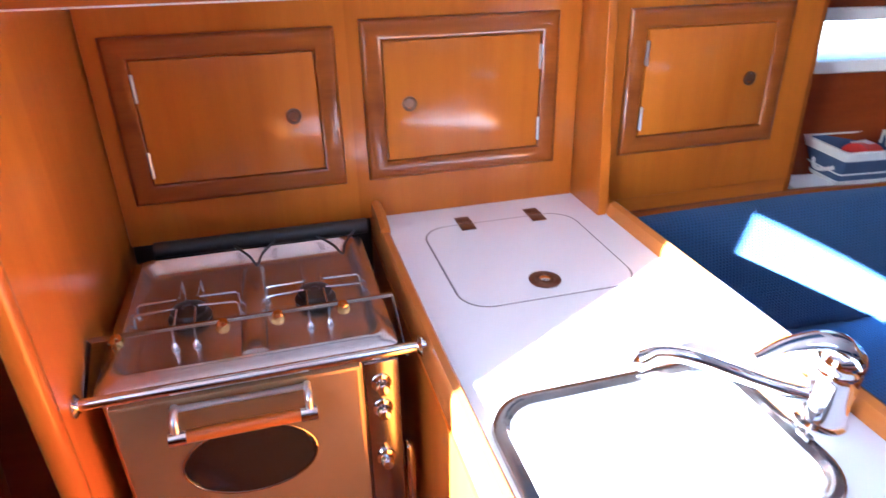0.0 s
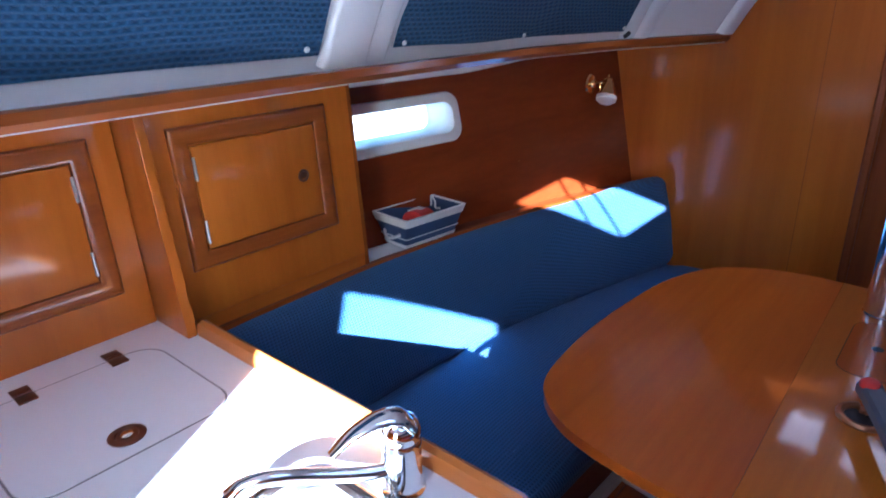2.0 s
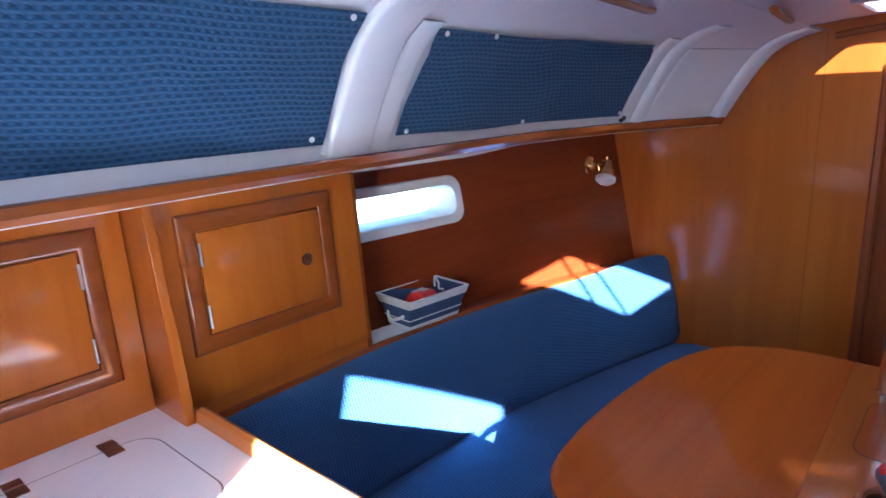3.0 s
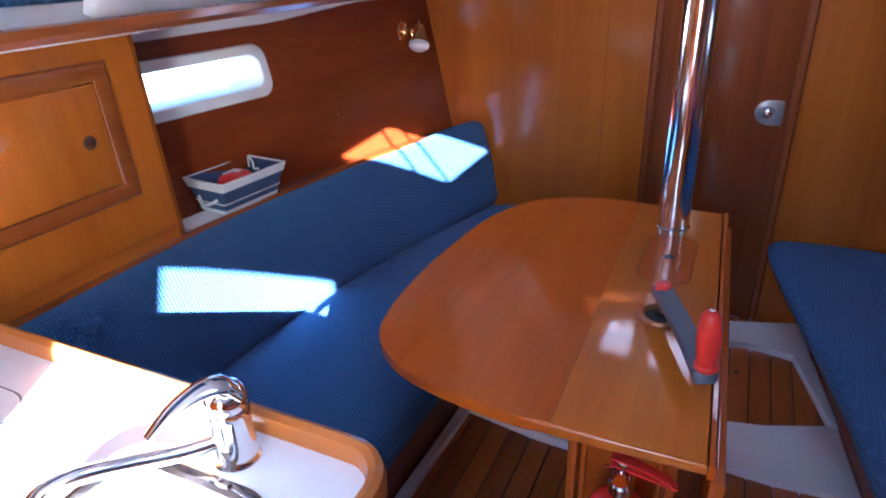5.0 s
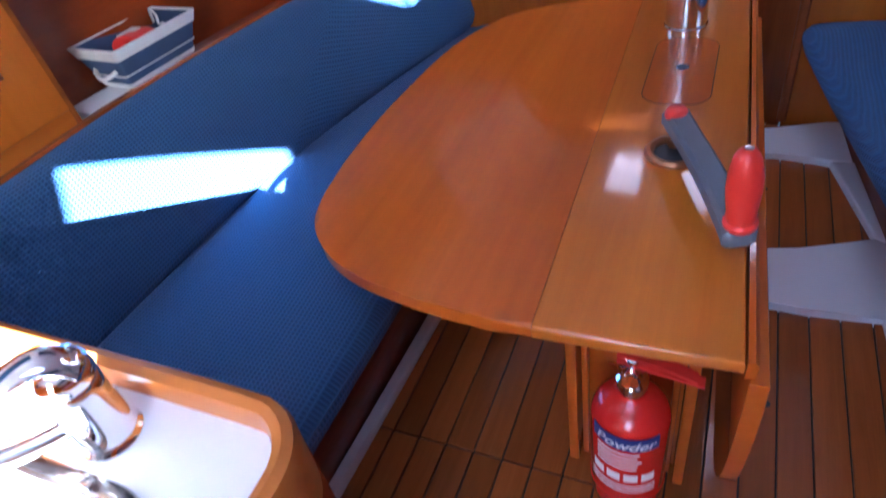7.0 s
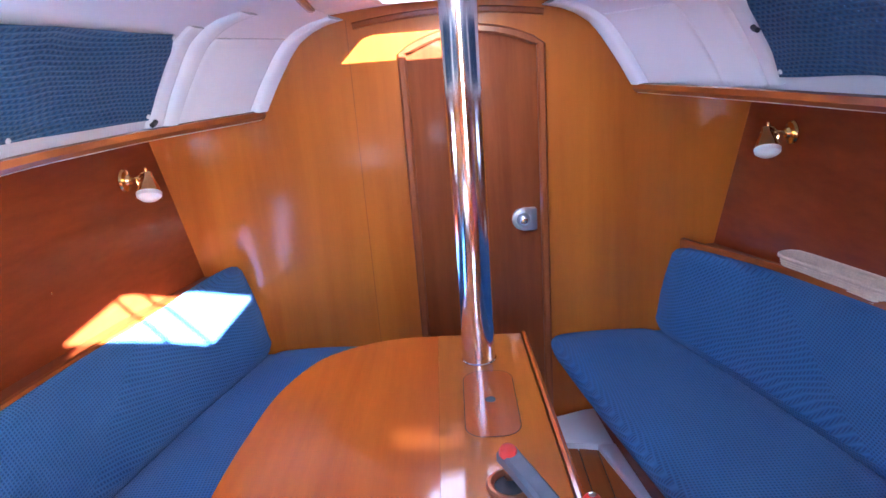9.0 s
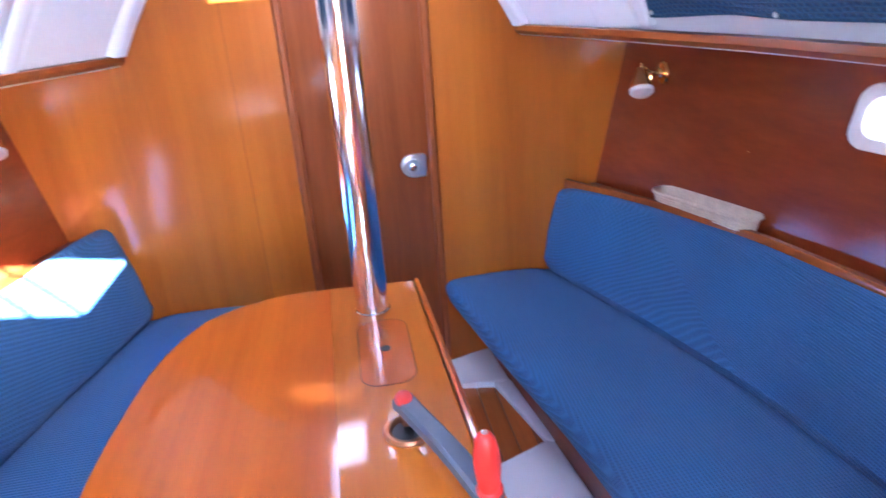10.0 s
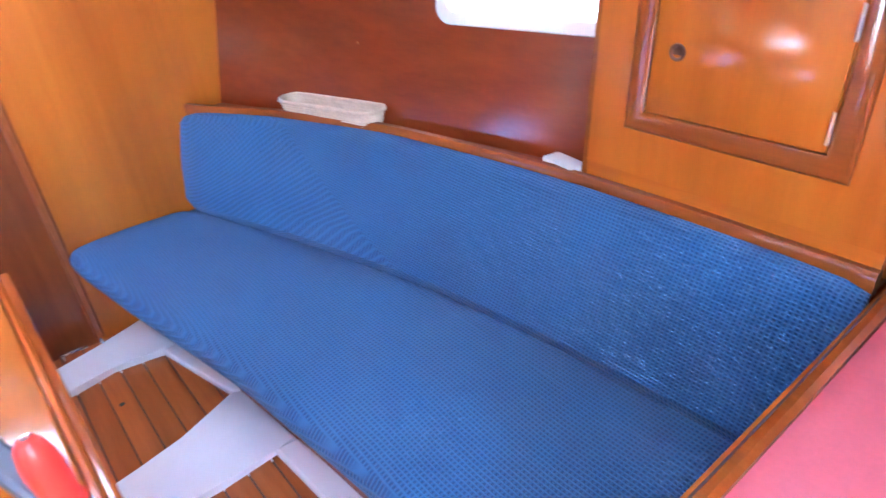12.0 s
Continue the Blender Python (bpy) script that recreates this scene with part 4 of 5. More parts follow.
# front grab rail
rail = part("grab_bar", tube([(-0.848, -0.372, 0.872), (-0.848, 0.232, 0.872)], 0.0105, 14), steel, stove, "round steel crash bar")
for y in (-0.352, 0.226):
    part("bar_foot", lathe([(0.02, 0.0), (0.02, 0.004), (0.012, 0.010)], Matrix.Translation((-0.848, y, 0.872)) @ pose(0, 0, 0, 90 if y > 0 else -90), 16), steel, rail)
# oven door with bevelled centre, window and handle
OX = SX1 + 0.004
od = part("oven_door", box(OX, OX + 0.018, SY0 + 0.022, 0.112, 0.46, 0.852, 0.005), oven_face, stove, "smoky reflecting oven door")
loops = []
for t, d in ((0.0, 0.0182), (0.9, 0.021), (1.0, 0.021)):
    y0, y1, z0, z1 = SY0 + 0.03 + 0.035 * t, 0.104 - 0.035 * t, 0.475 + 0.04 * t, 0.845 - 0.035 * t
    loops.append([(OX + d, y0, z0), (OX + d, y1, z0), (OX + d, y1, z1), (OX + d, y0, z1)])
part("oven_bevel", loft(loops, True, True), oven_face, od)
ov = [(-0.10 + 0.118 * math.cos(2 * math.pi * i / 40), 0.690 + 0.080 * math.sin(2 * math.pi * i / 40)) for i in range(40)]
part("oven_window", slab(ov, OX + 0.016, OX + 0.0225, 0.002, 2, "yz"), dark_glass, od, "dark oval oven window")
part("window_rim", tube([(OX + 0.0228, y, z) for y, z in ov], 0.002, 8, True, up=(1, 0, 0)), brushed, od)
for y in (-0.205, 0.014):
    part("handle_bracket", tube(smooth_line([(OX + 0.022, y, 0.838), (OX + 0.040, y, 0.838), (OX + 0.052, y, 0.826), (OX + 0.055, y, 0.800)], 4), 0.007, 10, up=(0, 1, 0)), satin, od)
part("handle_bar", tube([(OX + 0.030, -0.205, 0.840), (OX + 0.030, 0.014, 0.840)], 0.0065, 10, flat=0.7), satin, od)
part("handle_grip", tube([(OX + 0.055, -0.19, 0.800), (OX + 0.055, 0.0, 0.800)], 0.0115, 14), frame_wood, od, "turned wooden oven handle")
for y in (-0.217, -0.002):
    part("handle_cap", tube([(OX + 0.055, y, 0.800), (OX + 0.055, y + 0.028, 0.800)], 0.0135, 14), steel, od)
pan = part("knob_panel", box(OX, OX + 0.012, 0.118, SY1 - 0.006, 0.46, 0.848, 0.003), brushed, stove, "steel knob panel")
for z in (0.802, 0.742, 0.614):
    part("control_knob", lathe([(0.019, 0.0), (0.019, 0.004), (0.013, 0.006), (0.0125, 0.022), (0.010, 0.026), (0.002, 0.027)], pose(OX + 0.012, 0.147, z, 0, 90, 0), 20), chrome, pan, "ribbed chrome control knob")
vent = part("vent_strip", box(OX, OX + 0.016, SY0 + 0.015, SY1 - 0.008, 0.43, 0.455, 0.003), brushed, stove)
part("side_bracket", box(-0.90, -0.875, SY1 + 0.004, SY1 + 0.022, 0.42, 0.60, 0.004), steel, stove)


# ---- saloon table ----
table = thing("saloon_table", "glossy cherry drop-leaf saloon table, one leaf raised", "table", (0.05, 1.7, 0))
TZ = TABLE
JOIN0, JOIN1, END0, END1 = -0.082, -0.108, 0.187, 0.152
YN, YF = 1.108, 2.292
leaf_line = [(-0.14, 1.109), (-0.25, 1.120), (-0.385, 1.150), (-0.475, 1.200), (-0.535, 1.275), (-0.562, 1.40), (-0.573, 1.58), (-0.565, 1.77), (-0.540, 1.98), (-0.475, 2.15), (-0.40, 2.225), (-0.29, 2.275), (-0.18, 2.292)]
leaf = [(p.x, p.y) for p in smooth_line([(x, y, 0) for x, y in leaf_line], 5)]
leaf = [(JOIN0 - 0.0004, YN)] + leaf + [(JOIN1 - 0.0004, YF + 0.004)]
part("table_leaf", slab(leaf, TZ - 0.026, TZ, 0.009, 3, square=lambda p: p.x > -0.112), table_wood, table, "raised drop leaf with a rounded edge")
centre = [(JOIN0 + 0.0004, YN), (END0, YN + 0.006), (END1, YF - 0.012), (JOIN1 + 0.0004, YF + 0.004)]
part("table_centre", slab(centre, TZ - 0.026, TZ, 0.007, 3, square=lambda p: p.x < -0.07), centre_wood, table, "fixed centre board, more golden than the leaf, with glare painted into its colour")
part("centre_edge", sweep([(END0 + 0.006, YN + 0.004, TZ), (END1 + 0.006, YF - 0.010, TZ)], [(-0.005, -0.028), (0.008, -0.026), (0.009, -0.001), (0.004, 0.004), (-0.004, 0.003)]), table_wood, table)
# hanging leaf
hang = []
for x, y in leaf:
    hang.append((y, TZ - 0.030 - (JOIN0 - x) * 0.96))
bm = slab(hang, 0.0, 0.024, 0.004, 2, "yz")
for v in bm.verts:
    v.co.x += END0 - 0.022 + (END1 - END0) * (v.co.y - YN) / (YF - YN) + (0.030 if v.co.z > TZ - 0.06 else 0.030)
part("hanging_leaf", bm, table_wood, table, "lowered drop leaf hanging beside the centre")
# pedestal boards
for x in (-0.062, 0.135):
    b = slab([(1.232, 0.27), (2.20, 0.27), (2.20, TZ - 0.027), (1.232, TZ - 0.027)], x - 0.010, x + 0.010, 0.004, 2, "yz")
    part("pedestal_side", b, table_wood, table)
part("pedestal_back", box(-0.05, 0.124, 1.27, 1.285, 0.274, TZ - 0.027, 0.002), table_wood, table)
part("pedestal_front_strip", box(-0.047, -0.035, 1.245, 1.262, 0.28, TZ - 0.03, 0.003), table_wood, table)
part("pedestal_front_strip", box(0.106, 0.118, 1.245, 1.262, 0.28, TZ - 0.03, 0.003), table_wood, table)
br = part("leaf_bracket", slab([(1.165, TZ - 0.027), (1.30, TZ - 0.027), (1.30, TZ - 0.15), (1.255, TZ - 0.145), (1.205, TZ - 0.11)], -0.118, -0.100, 0.004, 2, "yz"), frame_wood, table, "swinging wooden leaf bracket")
part("bracket_bolt", lathe([(0.008, 0.0), (0.008, 0.004), (0.003, 0.006)], pose(-0.119, 1.235, TZ - 0.085, 0, -90, 0), 14), steel, br)
part("table_leg", rod((0.038, 1.262, 0.004), (0.038, 1.262, 0.272), 0.017, seg=18), steel, table, "short steel table leg")
part("leg_foot", lathe([(0.045, 0.0), (0.045, 0.005), (0.02, 0.012), (0.018, 0.03)], pose(0.038, 1.262, 0.0), 24), steel, table)
part("table_leg", rod((0.036, 1.92, 0.004), (0.036, 1.92, 0.29), 0.017, seg=18), steel, table, "short steel table leg")
# inlaid bottle-locker lid with finger hole
lidl = rounded(-0.035, 0.097, 1.735, 2.045, 0.045, 6)
part("locker_lid", slab(lidl, TZ - 0.004, TZ + 0.0008), table_wood, table, "inlaid locker lid")
part("locker_lid_seam", tube([(x, y, TZ + 0.0003) for x, y in lidl], 0.0014, 6, True, 0.5), black_line, table)
part("finger_hole", lathe([(0.0135, 0.0), (0.0135, 0.0012), (0.003, 0.0012)], pose(0.032, 1.895, TZ + 0.0008), 20), black, table)
cup = part("cup_ring", lathe([(0.034, 0.0), (0.049, 0.0), (0.051, 0.005), (0.047, 0.011), (0.041, 0.012), (0.035, 0.008), (0.034, 0.001)], pose(0.052, 1.56, TZ), 32), copper, table, "turned wooden ring of the handle socket")
part("cup_well", lathe([(0.0342, 0.0), (0.0342, 0.0016), (0.003, 0.0016)], pose(0.052, 1.56, TZ), 28), black, table)

# compression post
post = thing("mast_post", "polished stainless steel compression post rising through the table", "post", (0.014, 2.125, 0))
part("tube", rod((0.014, 2.125, 0.0), (0.014, 2.125, 1.84), 0.0475, seg=64), post_steel, post)
part("collar", lathe([(0.048, 0.0), (0.0505, 0.0), (0.0505, 0.002), (0.048, 0.004)], pose(0.014, 2.125, TZ + 0.001), 40), steel, post)

# winch handle standing in its socket
wh = thing("winch_handle", "grey and red winch handle standing in the table socket", "winch handle", (0.052, 1.56, TZ))
part("lug", rod((0.052, 1.562, TZ - 0.0), (0.052, 1.562, 0.852), 0.0125, seg=8), chrome, wh, "octagonal metal lug")
arm = [(0.045, 1.588, 0.862), (0.060, 1.545, 0.866), (0.110, 1.42, 0.868), (0.152, 1.31, 0.862), (0.166, 1.274, 0.856)]
secs = []
for i, p in enumerate(smooth_line(arm, 5)):
    t = i / 20
    w = 0.0235 - 0.003 * math.sin(math.pi * t) - (0.008 if i in (0, 20) else 0)
    h = 0.0155 - (0.006 if i in (0, 20) else 0)
    d = Vector((0.39, -0.92, 0)).normalized()
    s = Vector((0.92, 0.39, 0)).normalized()
    secs.append([p + s * (w * a) + Vector((0, 0, h * b)) for a, b in ((-1, -0.6), (-0.7, -1), (0.7, -1), (1, -0.6), (1, 0.6), (0.7, 1), (-0.7, 1), (-1, 0.6))])
part("arm", loft(secs), grey_plastic, wh, "dark grey plastic arm")
part("release_cap", lathe([(0.019, 0.0), (0.0195, 0.004), (0.016, 0.010), (0.008, 0.013), (0.001, 0.0135)], pose(0.050, 1.566, 0.8745) @ Matrix.Diagonal((1, 1.35, 1, 1)), 20), red_plastic, wh, "red release cap")
grip = part("grip", lathe([(0.019, 0.0), (0.0225, 0.004), (0.0225, 0.010), (0.0185, 0.014), (0.0195, 0.020), (0.0195, 0.024), (0.019, 0.026), (0.0215, 0.05), (0.0225, 0.068), (0.0215, 0.09), (0.017, 0.114), (0.0125, 0.124), (0.006, 0.128), (0.001, 0.1285)], pose(0.162, 1.292, 0.868, 4, -3, 0), 24), red_plastic, wh, "red ribbed hand grip")
part("grip_pin", lathe([(0.006, 0.0), (0.006, 0.002), (0.002, 0.003)], pose(0.156, 1.284, 0.9955, 4, -3, 0), 12), steel, grip)

# ---- fire extinguisher ----
EXC = (0.050, 1.162)
ex = thing("fire_extinguisher", "red powder fire extinguisher hung on the table pedestal", "fire extinguisher", (*EXC, 0.28))
part("cylinder", lathe([(0.046, 0.350), (0.055, 0.353), (0.0605, 0.363), (0.062, 0.380), (0.062, 0.575), (0.0605, 0.588), (0.054, 0.604), (0.042, 0.618), (0.028, 0.627), (0.019, 0.632), (0.0175, 0.64)], pose(*EXC, 0), 40), red_paint, ex)
part("foot_ring", lathe([(0.051, 0.338), (0.053, 0.339), (0.053, 0.354), (0.045, 0.356)], pose(*EXC, 0), 32), black, ex)
valve = part("valve", lathe([(0.018, 0.635), (0.024, 0.640), (0.024, 0.662), (0.019, 0.668), (0.019, 0.684), (0.023, 0.688), (0.023, 0.70), (0.016, 0.704), (0.016, 0.718), (0.012, 0.722)], pose(*EXC, 0), 20), chrome, ex, "chromed valve")
part("gauge", lathe([(0.013, 0.0), (0.0145, 0.003), (0.0145, 0.014), (0.012, 0.017), (0.002, 0.0172)], pose(EXC[0], EXC[1] - 0.018, 0.692, 75, 0, 0), 20), chrome, valve)
part("safety_pin", rod((EXC[0] - 0.035, EXC[1] - 0.012, 0.706), (EXC[0] + 0.02, EXC[1] - 0.008, 0.704), 0.003, seg=8), steel, valve)
d = Vector((0.96, -0.1, 0.0))
for nm, z0, z1, l in (("squeeze_lever", 0.722, 0.728, 0.115), ("carry_handle", 0.708, 0.700, 0.125)):
    secs = []
    for t in steps(0, 1, 6):
        p = Vector((EXC[0] - 0.022, EXC[1] - 0.002, 0)) + d * (l * t) + Vector((0, 0, z0 + (z1 - z0) * t - (0.022 * t * t if nm == "squeeze_lever" else 0)))
        w = 0.012 * (1 - 0.25 * t)
        secs.append([p + Vector((0, w, 0)), p + Vector((0, w, 0.004)), p + Vector((0, -w, 0.004)), p + Vector((0, -w, 0))])
    part(nm, loft(secs), red_plastic, ex, "red pressed-metal lever")
part("bracket_strap", lathe([(0.0622, 0.40), (0.0632, 0.402), (0.0632, 0.410), (0.0622, 0.412)], pose(*EXC, 0), 40), red_paint, ex)
part("wall_bracket", box(EXC[0] - 0.02, EXC[0] + 0.02, EXC[1] + 0.055, 1.268, 0.27, 0.62, 0.002), steel, ex)
part("bracket_shelf", box(EXC[0] - 0.022, EXC[0] + 0.022, EXC[1] - 0.03, 1.268, 0.325, 0.3375, 0.002), brushed, ex)


def wrap(pts_u, z0, z1, r, mat, name, parent, a0=-90.0):
    """A printed patch bent round the cylinder; pts_u: start and end along the round, in metres."""
    secs = []
    for u in steps(pts_u[0], pts_u[1], 10):
        a = radians(a0) + u / 0.062
        secs.append([(EXC[0] + q * math.cos(a), EXC[1] + q * math.sin(a), z) for q, z in ((r, z0), (r, z1), (r - 0.001, z1), (r - 0.001, z0))])
    return part(name, loft(secs), mat, parent)


wrap((-0.056, 0.056), 0.560, 0.592, 0.0625, label_blue, "label_band", ex)
rng = random.Random(4)
for k in range(5):
    wrap((-0.046, -0.046 + rng.uniform(0.065, 0.088)), 0.548 - 0.0105 * k, 0.5515 - 0.0105 * k, 0.0625, white_plastic, "print_line", ex)
for k in range(4):
    wrap((-0.054 + 0.028 * k, -0.032 + 0.028 * k), 0.470, 0.490, 0.0625, white_plastic, "print_panel", ex)
for k in range(3):
    wrap((-0.06, 0.055), 0.454 - 0.009 * k, 0.4565 - 0.009 * k, 0.0625, white_plastic, "print_line", ex)
word = bpy.data.curves.new("label_word", "FONT")
word.body, word.size, word.align_x, word.extrude, word.shear, word.offset = "Powder", 0.030, "CENTER", 0.0, 0.25, 0.0005
probe = bpy.data.objects.new("label_word", word)
scene.collection.objects.link(probe)
bpy.context.view_layer.update()
flat = bpy.data.meshes.new_from_object(probe.evaluated_get(bpy.context.evaluated_depsgraph_get()))
bpy.data.objects.remove(probe)
bm = bmesh.new()
bm.from_mesh(flat)
bmesh.ops.subdivide_edges(bm, edges=[e for e in bm.edges if e.calc_length() > 0.006], cuts=2)
for v in bm.verts:
    a = radians(-90) + v.co.x / 0.062
    v.co = Vector((EXC[0] + 0.0632 * math.cos(a), EXC[1] + 0.0632 * math.sin(a), 0.5650 + v.co.y))
part("label_word", bm, white_plastic, ex, "white lettering", False)


# ---- reading lamps ----
def lamp(side):
    y, z = (2.86, 1.270) if side < 0 else (2.84, 1.276)
    x = hull_x(y, z, side)
    e = thing("reading_lamp", "small brass gimballed reading lamp on the hull lining", "lamp", (x, y, z), "reading lamps")
    o = -side
    part("back_plate", lathe([(0.032, 0.0), (0.034, 0.004), (0.03, 0.010), (0.016, 0.014), (0.012, 0.022), (0.002, 0.024)], Matrix.Translation((x, y, z)) @ pose(0, 0, 0, 0, 90 * o, 0), 24), brass, e)
    part("arm", tube(smooth_line([(x + o * 0.015, y, z), (x + o * 0.04, y, z + 0.004), (x + o * 0.062, y - 0.004, z - 0.002)], 5), 0.007, 10), brass, e)
    part("joint", lathe([(0.004, -0.014), (0.012, -0.010), (0.014, 0.0), (0.012, 0.010), (0.004, 0.014)], pose(x + o * 0.066, y - 0.004, z), 16), brass, e)
    shade = part("shade", lathe([(0.006, 0.028), (0.012, 0.026), (0.013, 0.014), (0.020, 0.0), (0.027, -0.014), (0.033, -0.032), (0.0335, -0.034), (0.030, -0.033), (0.004, -0.02)], pose(x + o * 0.078, y - 0.014, z - 0.004, -30, -8 * o, 0), 24), brass, e, "flared brass shade")
    part("bulb", lathe([(0.030, -0.031), (0.034, -0.035), (0.033, -0.046), (0.022, -0.055), (0.002, -0.058)], pose(x + o * 0.078, y - 0.014, z - 0.004, -30, -8 * o, 0), 20), white_plastic, shade, "white lens")
    part("knob", lathe([(0.004, 0.0), (0.005, 0.010), (0.003, 0.013)], pose(x + o * 0.074, y - 0.008, z + 0.022), 10), brass, shade)
    ring = [(x + o * 0.066 + 0.024 * math.cos(q), y - 0.004, z - 0.004 + 0.024 * math.sin(q)) for q in steps(0, 2 * math.pi, 20)[:-1]]
    part("gimbal_ring", tube(ring, 0.0035, 8, True, up=(0, 1, 0)), brass, e)
    e.scale = (1.35, 1.35, 1.35)
    return e


lamp(-1)
lamp(1)


# ---- blinds, rib and window surrounds ----
def side_point(y, q, side, off):
    """A point on the coachroof side: q runs from its foot up."""
    pts = coach_section(y, side)[1:]
    f = q * (len(pts) - 1)
    i = min(int(f), len(pts) - 2)
    a, b = Vector(pts[i]), Vector(pts[i + 1])
    return a.lerp(b, f - i) + Vector((-side * off, 0, -off * 0.45))


def blind(y0, y1, z0, z1, side, label, fwd_lean=0.0, seed=0):
    e = thing("window_blind", label, "blind", tuple(side_point((y0 + y1) / 2, 0.3, side, 0.015)), "window blinds")
    rnd = random.Random(seed)
    ph = [rnd.uniform(0, 6) for _ in range(6)]
    n, k = 60, 14
    bm = bmesh.new()
    rows = []
    for layer in (0, 1):
        grid = []
        for i in range(n + 1):
            u = i / n
            col = []
            for j in range(k + 1):
                v = j / k
                y = y0 + (y1 - y0) * u - fwd_lean * v * u
                sag = 0.008 * math.sin(math.pi * u * 3 + ph[0]) * (v ** 2) + 0.004 * math.sin(9 * u + ph[1]) * (1 - v)
                q = z0 + (z1 - z0) * v + sag
                puff = 0.014 + 0.007 * math.sin(math.pi * v) + 0.003 * math.sin(14 * u + 5 * v + ph[2]) + 0.003 * math.sin(8 * u - 9 * v + ph[3])
                col.append(bm.verts.new(side_point(y, q, side, puff - 0.003 * layer)))
            grid.append(col)
        rows.append(grid)
    for g in rows:
        for i in range(n):
            for j in range(k):
                bm.faces.new((g[i][j], g[i + 1][j], g[i + 1][j + 1], g[i][j + 1]))
    a, b = rows
    for i in range(n):
        for j in (0, k):
            bm.faces.new((a[i][j], a[i + 1][j], b[i + 1][j], b[i][j]))
    for j in range(k):
        for i in (0, n):
            bm.faces.new((a[i][j], a[i][j + 1], b[i][j + 1], b[i][j]))
    part("cloth", bm, blind_cloth, e)
    if y0 > 0:
        p = side_point(y1 - (0.0 if side < 0 else 0.03), 0.04 if side < 0 else 0.28, side, 0.03)
        part("toggle", tube([p + Vector((0, -0.012, -0.004)), p + Vector((0, 0.008, 0.0)), p + Vector((0, 0.02, 0.006))], 0.008, 8), black, e, "dark cord toggle")
    for u, v in ((0.02, 0.05), (0.98, 0.05), (0.5, 0.04), (0.02, 0.96), (0.2, 0.98), (0.98, 0.96)):
        y = y0 + (y1 - y0) * u - fwd_lean * v * u
        p = side_point(y, z0 + (z1 - z0) * v, side, 0.021)
        part("press_stud", lathe([(0.007, 0.0), (0.0075, 0.003), (0.005, 0.006), (0.001, 0.0065)], Matrix.Translation(p) @ Vector((-side, 0, -0.5)).to_track_quat("Z", "Y").to_matrix().to_4x4(), 12), white_plastic, e, "white press stud")
    return e


def rib(y0, y1, side, lean, label, q1=1.0, proud=1.0):
    secs = []
    for q in steps(0.0, q1, 16):
        s = []
        for dy, off in ((0.0, 0.0), (0.002, 0.016), (0.008, 0.022), (0.016, 0.024), ((y1 - y0) - 0.016, 0.024), ((y1 - y0) - 0.008, 0.022), ((y1 - y0) - 0.002, 0.016), (y1 - y0, 0.0)):
            s.append(side_point(y0 + dy + lean * q, q, side, off * proud))
        secs.append(s)
    r = part("coachroof_rib", loft(secs), gelcoat)
    return tagged(r, label, "rib", kind="structure")


for side, fore in ((-1, 2.52), (1, 2.405)):
    blind(-0.9, 1.165, 0.05, 0.66, side, "blue waffle-cloth blind fastened over the long cabin window", 0.0, 3 + side)
    blind(1.425, fore, 0.05, 0.60, side, "blue waffle-cloth blind fastened over the cabin window", 0.06, 8 + side)
    rib(1.185, 1.335, side, 0.0, "white moulded rib between the cabin windows")
    rib(1.330, 1.412, side, 0.03, "white moulded window surround", 0.66, 0.6)
    rib(2.66, 2.975, side, 0.0, "pale padded panel beside the bulkhead", 0.55, 0.35)
    rib(fore + 0.015, fore + 0.075, side, -0.05, "white moulded rim at the forward end of the window", 0.7, 0.7)
    rib(fore + 0.07, 2.645, side, -0.02, "white moulded rib at the forward end of the window")
    rib(2.985, 3.052, side, 0.0, "white rounded edge of the coachroof at the bulkhead")


# ---- things on the ledges ----
def open_tray(name, pts_bottom, pts_top, z0, z1, wall, mat, label, category, mat_in=None):
    """A tapered open box: two outlines of the same count."""
    c0 = Vector((sum(p[0] for p in pts_bottom) / len(pts_bottom), sum(p[1] for p in pts_bottom) / len(pts_bottom)))
    e = thing(name, label, category, (c0.x, c0.y, z0))

    def shrink(pts, d):
        out = []
        for p in pts:
            v = Vector(p) - c0
            out.append(c0 + v * (1 - d / v.length))
        return out
    secs = [[(p[0], p[1], z0) for p in pts_bottom], [(p[0], p[1], z1) for p in pts_top], [(p[0], p[1], z1) for p in shrink(pts_top, wall)], [(p[0], p[1], z0 + wall) for p in shrink(pts_bottom, wall)]]
    bm = loft(secs, True, True)
    part("body", bm, mat, e)
    return e, shrink


def turned_rect(cx, cy, w, d, deg, r=0.01):
    a = radians(deg)
    return [(cx + u * math.cos(a) - v * math.sin(a), cy + u * math.sin(a) + v * math.cos(a)) for u, v in rounded(-w / 2, w / 2, -d / 2, d / 2, r, 3)]


